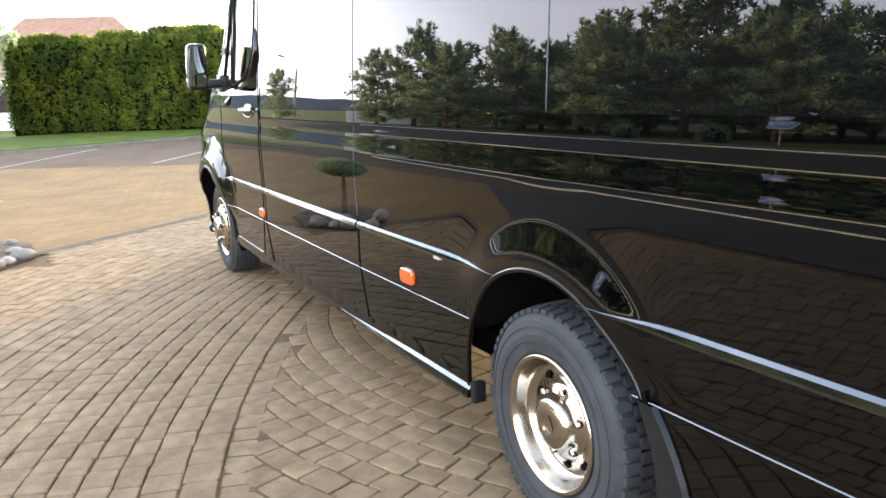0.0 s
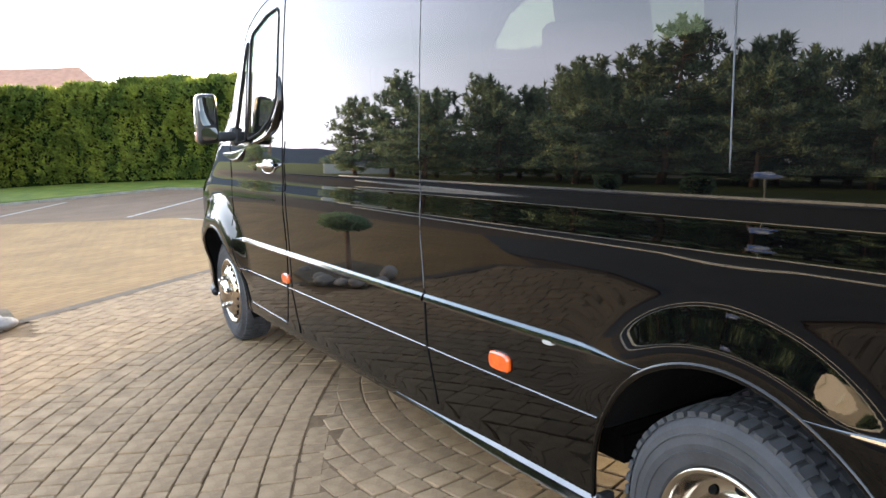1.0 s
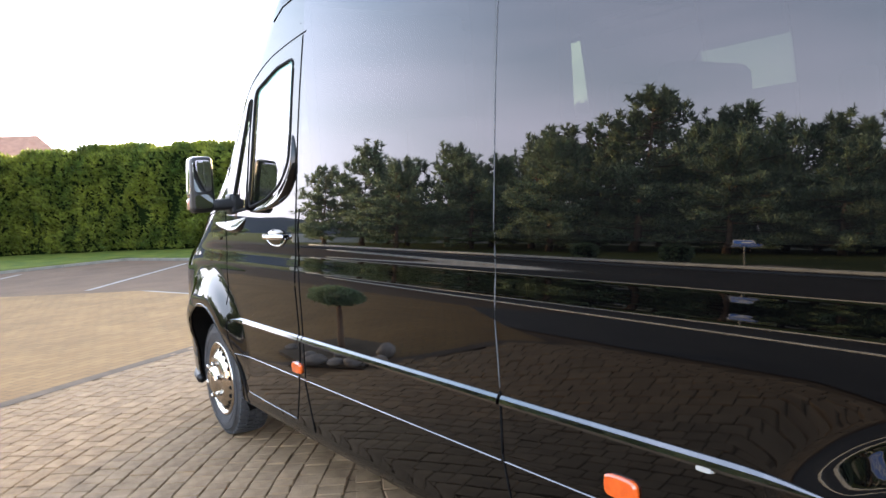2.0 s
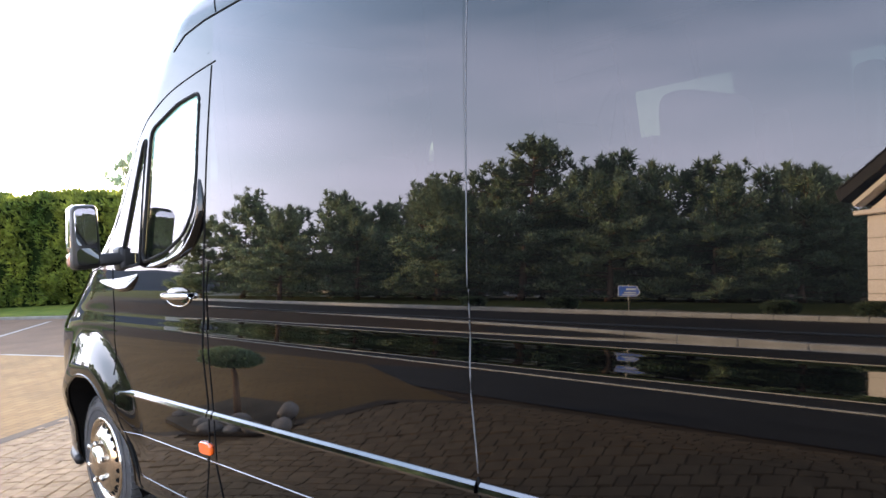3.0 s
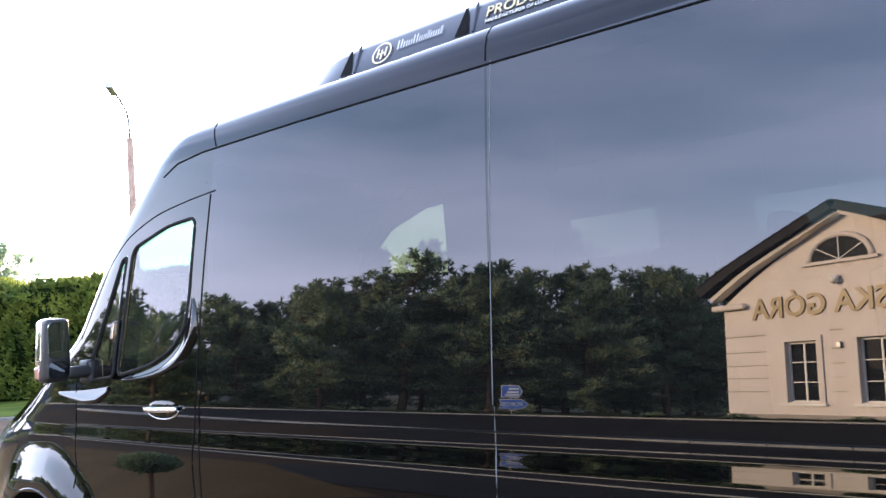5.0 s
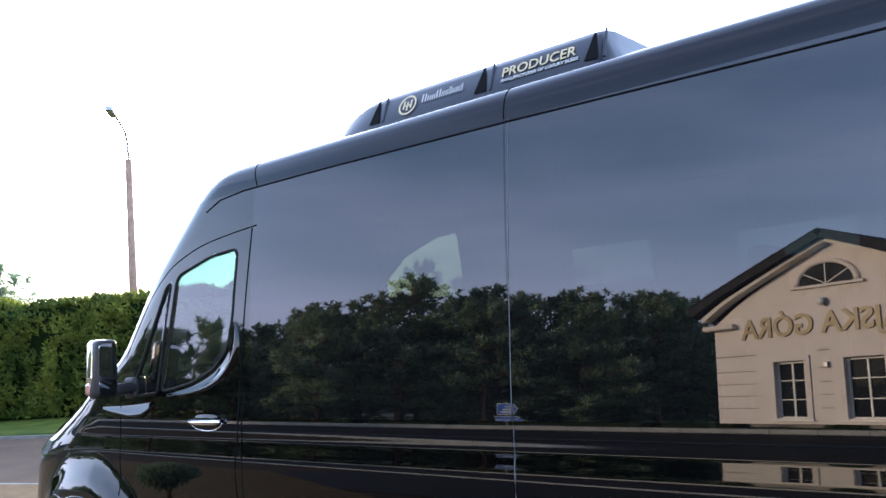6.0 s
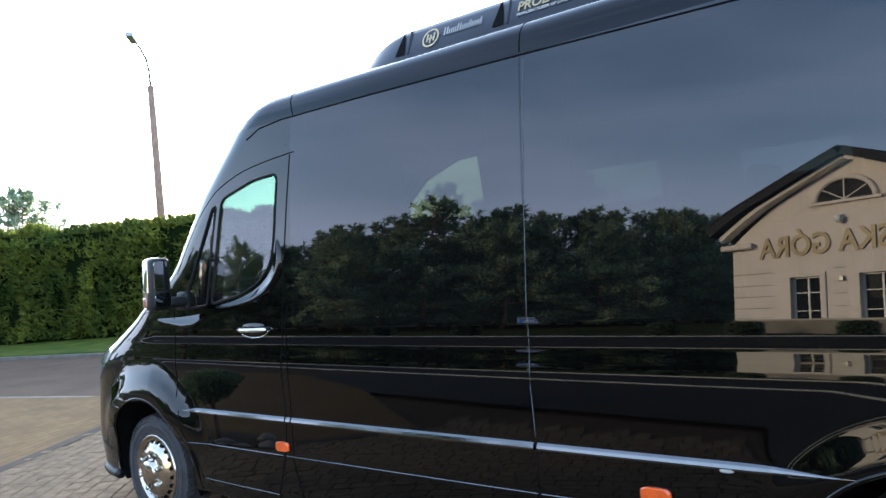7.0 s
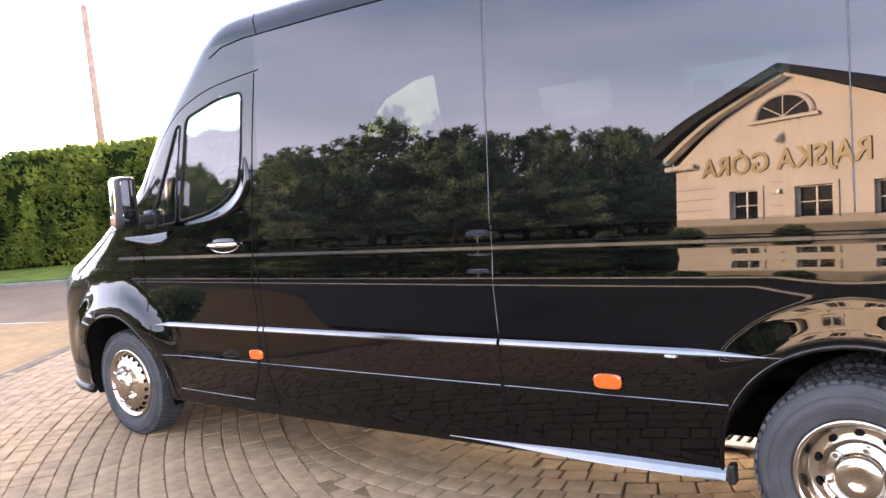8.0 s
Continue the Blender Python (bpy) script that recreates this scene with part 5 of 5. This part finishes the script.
def wall_with_holes(x0, x1, z0, z1, holes, y0, y1):
    """A wall from boxes round its openings."""
    bm = bmesh.new()
    xs = sorted({x0, x1, *[h[0] for h in holes], *[h[1] for h in holes]})
    for a, b in zip(xs, xs[1:]):
        cut = [h for h in holes if h[0] <= a and h[1] >= b]
        z = z0
        for h in sorted(cut, key=lambda q: q[2]):
            box(bm, (a, y0, z), (b, y1, h[2]))
            z = h[3]
        box(bm, (a, y0, z), (b, y1, z1))
    bmesh.ops.remove_doubles(bm, verts=bm.verts, dist=1e-5)
    return bm


HWINS = ((7.68, 8.58, 1.18, 3.02), (5.55, 6.58, 1.18, 3.02), (3.55, 4.50, 1.18, 3.02))
part("wall_front", wall_with_holes(HW0, HW1, 0.0, EAVE_Z, HWINS, 0.0, 0.32), RENDER_WALL, house)
fan = [(6.875 + 0.76 * math.cos(t), 4.95 + 0.76 * math.sin(t)) for t in [math.pi * k / 14 for k in range(15)]]
loop_r = [(HW0, EAVE_Z), (HW1, EAVE_Z), (HAPEX, HAPEX_Z - 0.22)]
bm = bmesh.new()
for lp in (loop_r,):
    vs = [bm.verts.new((x, 0.0, z)) for x, z in lp]
    bm.faces.new(vs)
bmesh.ops.triangulate(bm, faces=bm.faces[:])
bmesh.ops.remove_doubles(bm, verts=bm.verts, dist=1e-5)
r = bmesh.ops.extrude_face_region(bm, geom=bm.faces[:])
bmesh.ops.translate(bm, verts=[v for v in r["geom"] if isinstance(v, bmesh.types.BMVert)], vec=(0, 0.3, 0))
part("wall_gable", bm, RENDER_WALL, house)
part("wall_side", box_bm((HW1 - 0.32, 0.32, 0), (HW1, 10, EAVE_Z)), RENDER_WALL, house)
part("wall_side", box_bm((HW0, 0.32, 0), (HW0 + 0.32, 10, EAVE_Z)), RENDER_WALL, house)
part("wall_back", box_bm((HW0, 10, 0), (HW1, 10.3, EAVE_Z)), RENDER_WALL, house)
part("plinth", box_bm((HW0 - 0.05, -0.06, 0), (HW1 + 0.05, -0.003, 0.75)), PLINTH, house, "grey rendered plinth")
for z in (1.50, 1.93, 2.36, 2.79, 3.22):
    for x0, x1 in ((9.15, HW1), (6.95, 7.30)):
        part("render_groove", box_bm((x0, -0.006, z), (x1, -0.002, z + 0.028)), GROOVE, house)
part("cornice", box_bm((9.7, -0.20, EAVE_Z - 0.12), (HW1 + 0.30, 0.0, EAVE_Z + 0.02), 0.03, 1), RENDER_WALL, house)
part("cornice", box_bm((HW0 - 0.3, -0.20, EAVE_Z - 0.12), (3.4, 0.0, EAVE_Z + 0.02), 0.03, 1), RENDER_WALL, house)


def roof_slab(xa, za, xb, zb, y0, y1, t):
    bm = bmesh.new()
    d = Vector((xb - xa, 0, zb - za)).normalized()
    n = Vector((-d.z, 0, d.x))
    if n.z < 0:
        n = -n
    vs = []
    for y in (y0, y1):
        for p in (Vector((xa, y, za)), Vector((xb, y, zb))):
            vs += [bm.verts.new(p), bm.verts.new(p + n * t)]
    for f in ((0, 2, 3, 1), (4, 5, 7, 6), (0, 1, 5, 4), (2, 6, 7, 3), (1, 3, 7, 5), (0, 4, 6, 2)):
        bm.faces.new([vs[q] for q in f])
    return bm


for ex in (HW1 + 0.38, HW0 - 0.38):
    ez = HAPEX_Z - 0.545 * abs(ex - HAPEX)
    part("roof", roof_slab(ex, ez - 0.16, HAPEX, HAPEX_Z - 0.16, -0.55, 10.8, 0.32), TILE, house, "dark tiled roof")
    part("verge_trim", roof_slab(ex + (0.25 if ex < 6 else -0.25), ez - 0.29, HAPEX, HAPEX_Z - 0.29, -0.34, -0.002, 0.12), RENDER_WALL, house)
    n = 15
    for k in range(n):
        a, b = k / n, (k + 1) / n
        bm = roof_slab(ex + (HAPEX - ex) * a, ez + (HAPEX_Z - ez) * a + 0.17, ex + (HAPEX - ex) * b, ez + (HAPEX_Z - ez) * b + 0.15, -0.58, 10.8, 0.03)
        part("tile_course", bm, TILE, house)


def house_window(x0, x1, z0, z1):
    w = part("window", box_bm((x0, 0.16, z0), (x1, 0.18, z1)), DARK_GLASS, house, "white-barred window")
    xm = (x0 + x1) / 2
    for a, b, c, d in ((x0, x0 + 0.05, z0, z1), (x1 - 0.05, x1, z0, z1), (xm - 0.025, xm + 0.025, z0, z1), (x0, x1, z0, z0 + 0.05), (x0, x1, z1 - 0.05, z1), (x0, x1, z0 + (z1 - z0) * 0.33, z0 + (z1 - z0) * 0.33 + 0.03), (x0, x1, z0 + (z1 - z0) * 0.68, z0 + (z1 - z0) * 0.68 + 0.03)):
        part("glazing_bar", box_bm((a, 0.12, c), (b, 0.157, d)), WHITE_PAINT, w)
    for a, b, c, d in ((x0 - 0.16, x0 - 0.002, z0 - 0.05, z1 + 0.12), (x1 + 0.002, x1 + 0.16, z0 - 0.05, z1 + 0.12), (x0 - 0.002, x1 + 0.002, z1 + 0.002, z1 + 0.12)):
        part("surround", box_bm((a, -0.05, c), (b, -0.002, d)), RENDER_WALL, w)
    part("sill", box_bm((x0 - 0.2, -0.10, z0 - 0.12), (x1 + 0.2, -0.002, z0 - 0.05)), WHITE_PAINT, w)


for h in HWINS:
    house_window(*h)
bm = bmesh.new()
f = bm.faces.new([bm.verts.new((x, -0.012, z)) for x, z in fan])
r = bmesh.ops.extrude_face_region(bm, geom=[f])
bmesh.ops.translate(bm, verts=[v for v in r["geom"] if isinstance(v, bmesh.types.BMVert)], vec=(0, -0.03, 0))
bmesh.ops.recalc_face_normals(bm, faces=bm.faces[:])
fw = part("half_round_window", bm, DARK_GLASS, house, "half-round window with white bars")
for a in (35, 90, 145):
    bm = bmesh.new()
    tube(bm, [(6.875, -0.05, 4.96), (6.875 + 0.75 * math.cos(radians(a)), -0.05, 4.96 + 0.75 * math.sin(radians(a)))], 0.02, 6)
    part("glazing_bar", bm, WHITE_PAINT, fw)
bm = bmesh.new()
tube(bm, [(x, -0.02, z) for x, z in [(6.875 + 0.84 * math.cos(math.pi * k / 18), 4.95 + 0.84 * math.sin(math.pi * k / 18)) for k in range(19)]], 0.09, 8)
part("arch_surround", bm, RENDER_WALL, fw, "", True)
part("sill", box_bm((5.85, -0.12, 4.86), (7.9, -0.002, 4.95)), RENDER_WALL, fw)
me = text_mesh("RAJSKA GÓRA", 0.62, 0.02, BRONZE, 0.012)
xs = [v.co.x for v in me.vertices]
k = 5.0 / (max(xs) - min(xs))
me.transform(Matrix.Translation((4.55, -0.03, 3.64)) @ Matrix.Rotation(radians(90), 4, "X") @ Matrix.Diagonal((k, k * 0.92, 1, 1)) @ Matrix.Translation((-min(xs), 0, 0)))
part("gold_lettering", me, None, house, "gold raised lettering")
bm = bmesh.new()
bmesh.ops.create_uvsphere(bm, u_segments=14, v_segments=8, radius=0.11, matrix=Matrix.Translation((7.0, -0.14, 4.40)))
box(bm, (6.92, -0.14, 4.42), (7.08, 0.0, 4.52), 0.01, 1)
part("dome_camera", bm, WHITE_PAINT, house, "", True)
bm = box_bm((6.98, -0.10, 2.80), (7.10, -0.002, 2.95), 0.01, 1)
part("wall_lamp", bm, STEEL, house)


# ---------------------------------------------------------------- street furniture and distance
lamp = tagged(empty("street_lamp", (-25.17, 15.28, 0)), "rusty street lamp with one curved arm", "street lamp")
bm = bmesh.new()
tube(bm, [(0, 0, 0), (0, 0, 9.45)], 0.15, 12, taper=[0.19, 0.125])
part("pole", bm, POST_PAINT, lamp, "", True)
bm = bmesh.new()
tube(bm, [(0, 0, 9.4), (0.02, -0.02, 10.1), (0.20, -0.21, 10.50), (0.72, -0.75, 10.74), (1.15, -1.20, 10.84)], 0.045, 8)
part("arm", bm, STEEL, lamp, "", True)
bm = box_bm((-0.35, -0.13, -0.09), (0.40, 0.13, 0.10), 0.06, 3)
bm.transform(Matrix.Translation((1.40, -1.46, 10.86)) @ Matrix.Rotation(radians(-46), 4, "Z") @ Matrix.Rotation(radians(-8), 4, "Y"))
part("lamp_head", bm, STEEL, lamp, "", True)

copy_thing(lamp, pose(-83.3, -25.6, -2.4, 0, 0, 150))

sign = tagged(empty("direction_sign", (-9.25, -17.7, -0.08), 160), "two blue arrow signs on a steel post", "sign")
bm = bmesh.new()
tube(bm, [(0, 0, -0.03), (0, 0, 1.84)], 0.025, 8)
part("post", bm, STEEL, sign)
for z0, z1, tail in ((1.34, 1.78, 0.0), (0.90, 1.28, 0.09)):
    zm = (z0 + z1) / 2
    panel = None
    for name, mat, rim, y in (("sign_panel", WHITE_PAINT, 0.0, -0.030), ("blue_face", BLUE_SIGN, 0.022, -0.0345)):
        pts = [(-0.30 - tail + rim, z0 + rim), (0.24 + tail - rim * 0.5, z0 + rim), (0.36 + tail * 2 - rim * 1.4, zm), (0.24 + tail - rim * 0.5, z1 - rim), (-0.30 - tail + rim, z1 - rim)]
        if tail:
            pts.append((-0.30 + rim, zm))
        bm = bmesh.new()
        f = bm.faces.new([bm.verts.new((-x, y, z)) for x, z in pts])
        r = bmesh.ops.extrude_face_region(bm, geom=[f])
        bmesh.ops.translate(bm, verts=[v for v in r["geom"] if isinstance(v, bmesh.types.BMVert)], vec=(0, 0.012 if rim == 0 else 0.004, 0))
        bmesh.ops.recalc_face_normals(bm, faces=bm.faces[:])
        ob = part(name, bm, mat, panel or sign, "arrow panel with a white rim" if panel is None else "blue face with white writing")
        panel = panel or ob
    if tail:
        me = text_mesh("POKOJE", 0.22, 0.001, WHITE_PAINT)
        me.transform(Matrix.Translation((-0.36, -0.038, z0 + 0.115)) @ Matrix.Rotation(radians(90), 4, "X") @ Matrix.Diagonal((0.9, 1, 1, 1)))
        part("white_lettering", me, None, panel)
    else:
        for zz, w in ((1.41, 0.42), (1.51, 0.36), (1.63, 0.30)):
            part("writing_bar", box_bm((-0.24, -0.040, zz), (-0.24 + w, -0.035, zz + 0.06)), WHITE_PAINT, panel)

ridge = []
for k in range(80):
    a = radians(20 + 140 * k / 79)
    h = 22 + 10 * noise.noise(Vector((k * 0.12, 0, 0))) + 3 * noise.noise(Vector((k * 0.7, 2, 0)))
    ridge.append((3 - 850 * math.sin(a), -850 * math.cos(a), max(4.0, h)))
verts = [(x, y, -1) for x, y, z in ridge] + ridge
faces = [(k, k + 1, 81 + k, 80 + k) for k in range(79)]
tagged(part("backdrop", raw_mesh("backdrop", verts, faces, HILL, True)), "low wooded hills on the horizon, coloured with distance haze", "hills", kind="structure")


def far_house(x, y, turn, w, d, h, roof_h, roof_mat, label):
    root = tagged(empty("house", (x, y, 0), turn), label, "house")
    part("wall", box_bm((-w / 2, -d / 2, 0), (w / 2, d / 2, h)), WHITE_PAINT if roof_mat is TILE else RENDER_WALL, root)
    bm = bmesh.new()
    o = 0.5
    b = [bm.verts.new(p) for p in ((-w / 2 - o, -d / 2 - o, h), (w / 2 + o, -d / 2 - o, h), (w / 2 + o, d / 2 + o, h), (-w / 2 - o, d / 2 + o, h))]
    t = [bm.verts.new(p) for p in ((-w / 4, 0, h + roof_h), (w / 4, 0, h + roof_h))]
    for f in ((b[0], b[1], t[1], t[0]), (b[1], b[2], t[1]), (b[2], b[3], t[0], t[1]), (b[3], b[0], t[0]), (b[3], b[2], b[1], b[0])):
        bm.faces.new(f)
    part("roof", bm, roof_mat, root)
    for k in range(int(w // 2.5)):
        x0 = -w / 2 + 0.9 + 2.5 * k
        part("window", box_bm((x0, -d / 2 - 0.03, 0.9), (x0 + 1.0, -d / 2 - 0.004, 2.2)), DARK_GLASS, root)


far_house(-44.0, 2.0, 80, 9, 8, 2.8, 3.0, RED_TILE, "cream house with red hipped roof behind the hedge")
far_house(-46.0, -30.0, 60, 11, 8, 2.3, 1.2, RED_TILE, "pale house with red roof beyond the pines")
for k, (az, r, l) in enumerate(((65, 52, 8), (57, 51, 7), (50, 50, 6.5), (43.5, 50, 6.5), (37, 50, 6), (31.5, 49, 4))):
    a = radians(az)
    ob = part("garden_wall", box_bm((-l / 2, -0.12, -0.05), (l / 2, 0.12, 1.25), 0.02, 1), WHITE_PAINT)
    ob.matrix_world = pose(3 - r * math.sin(a), -r * math.cos(a), 0, 0, 0, -az)
    tagged(ob, "low cream garden wall beyond the pines", "wall", "garden walls", kind="structure")


# ---------------------------------------------------------------- cobbles
RING = Vector((5.95, 7.36))
RING_R = 8.40
FANC = Vector((2.5, 2.62))


def cobble_mesh(w, l, seed, mat):
    """A worn sett with a bevelled, slightly crooked top."""
    rng = random.Random(seed)
    vs = []
    jit = [(rng.uniform(-0.003, 0.003), rng.uniform(-0.003, 0.003)) for _ in range(4)]
    for z, s, c in ((-0.012, 0.0028, 0.006), (-0.003, 0.0032, 0.007), (0.0012, 0.0075, 0.009)):
        a, b = l / 2 - s, w / 2 - s
        for k, (sx, sy) in enumerate(((-1, -1), (1, -1), (1, 1), (-1, 1))):
            ends = ((a - c, b), (a, b - c)) if sx * sy < 0 else ((a, b - c), (a - c, b))
            for p, q in ends:
                vs.append((sx * p + jit[k][0], sy * q + jit[k][1], z + rng.uniform(-0.0008, 0.0008)))
    fs = [tuple(range(16, 24))]
    for r in (0, 8):
        for k in range(8):
            fs.append((r + k, r + (k + 1) % 8, r + 8 + (k + 1) % 8, r + 8 + k))
    return vs, fs


def in_cobbles(x, y):
    # on the near side of the edging course
    return (x + 0.6) * 7.1 + (y + 3.2) * 4.8 > 0.30 and not (x < -1.3 and -3.0 < y < -1.15 and x > -5)


near, rest = [], []
rngc = random.Random(21)
rad = RING_R
while rad < RING_R + 9.5:
    w = rngc.choice((0.105, 0.115, 0.12, 0.135))
    rm = rad + w / 2
    a = math.pi * 0.55
    while a < math.pi * 2.1:
        l = rngc.choice((0.10, 0.12, 0.14, 0.16))
        am = a + l / 2 / rm
        x, y = RING.x + rm * math.cos(am), RING.y + rm * math.sin(am)
        if -5.2 < x < 11.9 and -3.5 < y < 8.8 and in_cobbles(x, y):
            (near if (-0.2 < x < 3.0 and -1.35 < y < 0.1 and len(near) < 190) else rest).append((x, y, am + math.pi / 2, w, l))
        a += l / rm
    rad += w
rad = 0.3
while rad < 10.5:
    w = rngc.choice((0.11, 0.12, 0.135))
    rm = rad + w / 2
    a = 0.0
    while a < math.pi * 2.0 - 0.05 / rm:
        l = rngc.choice((0.11, 0.13, 0.15, 0.17))
        am = a + l / 2 / rm
        x, y = FANC.x + rm * math.cos(am), FANC.y + rm * math.sin(am)
        if math.hypot(x - RING.x, y - RING.y) < RING_R + 0.05 and x < 11.9 and y < 8.8 and in_cobbles(x, y):
            (near if (1.2 < x < 4.2 and -0.9 < y < 0.45 and len(near) < 300) else rest).append((x, y, am + math.pi / 2, w, l))
        a += l / rm
    rad += w
cache = {}
for x, y, a, w, l in near:
    key = (w, l, rngc.randrange(3))
    if key not in cache:
        vs, fs = cobble_mesh(w, l, hash(key) % 1000, STONE_PAVER)
        cache[key] = raw_mesh("cobble", vs, fs, STONE_PAVER)
    s = new("cobble", cache[key])
    s.parent = cobbles
    s.matrix_local = pose(x, y, rngc.uniform(-0.003, 0.003) - (0.006 if abs(math.hypot(x - RING.x, y - RING.y) - RING_R + 0.02) < 0.08 else 0), rngc.uniform(-0.8, 0.8), rngc.uniform(-0.8, 0.8), math.degrees(a) + rngc.uniform(-2, 2))
verts, faces = [], []
for x, y, a, w, l in rest:
    vs, fs = cobble_mesh(w, l, rngc.randrange(100000), None)
    c, s = math.cos(a), math.sin(a)
    o = len(verts)
    dz = rngc.uniform(-0.003, 0.003)
    if abs(math.hypot(x - RING.x, y - RING.y) - RING_R + 0.02) < 0.08:
        dz = -0.007 - rngc.random() * 0.001
    verts += [(x + c * p - s * q, y + s * p + c * q, z + dz) for p, q, z in vs]
    faces += [tuple(o + k for k in f) for f in fs]
tagged(part("cobbles", raw_mesh("cobbles", verts, faces, STONE_REST), None, cobbles), kind="stuff")
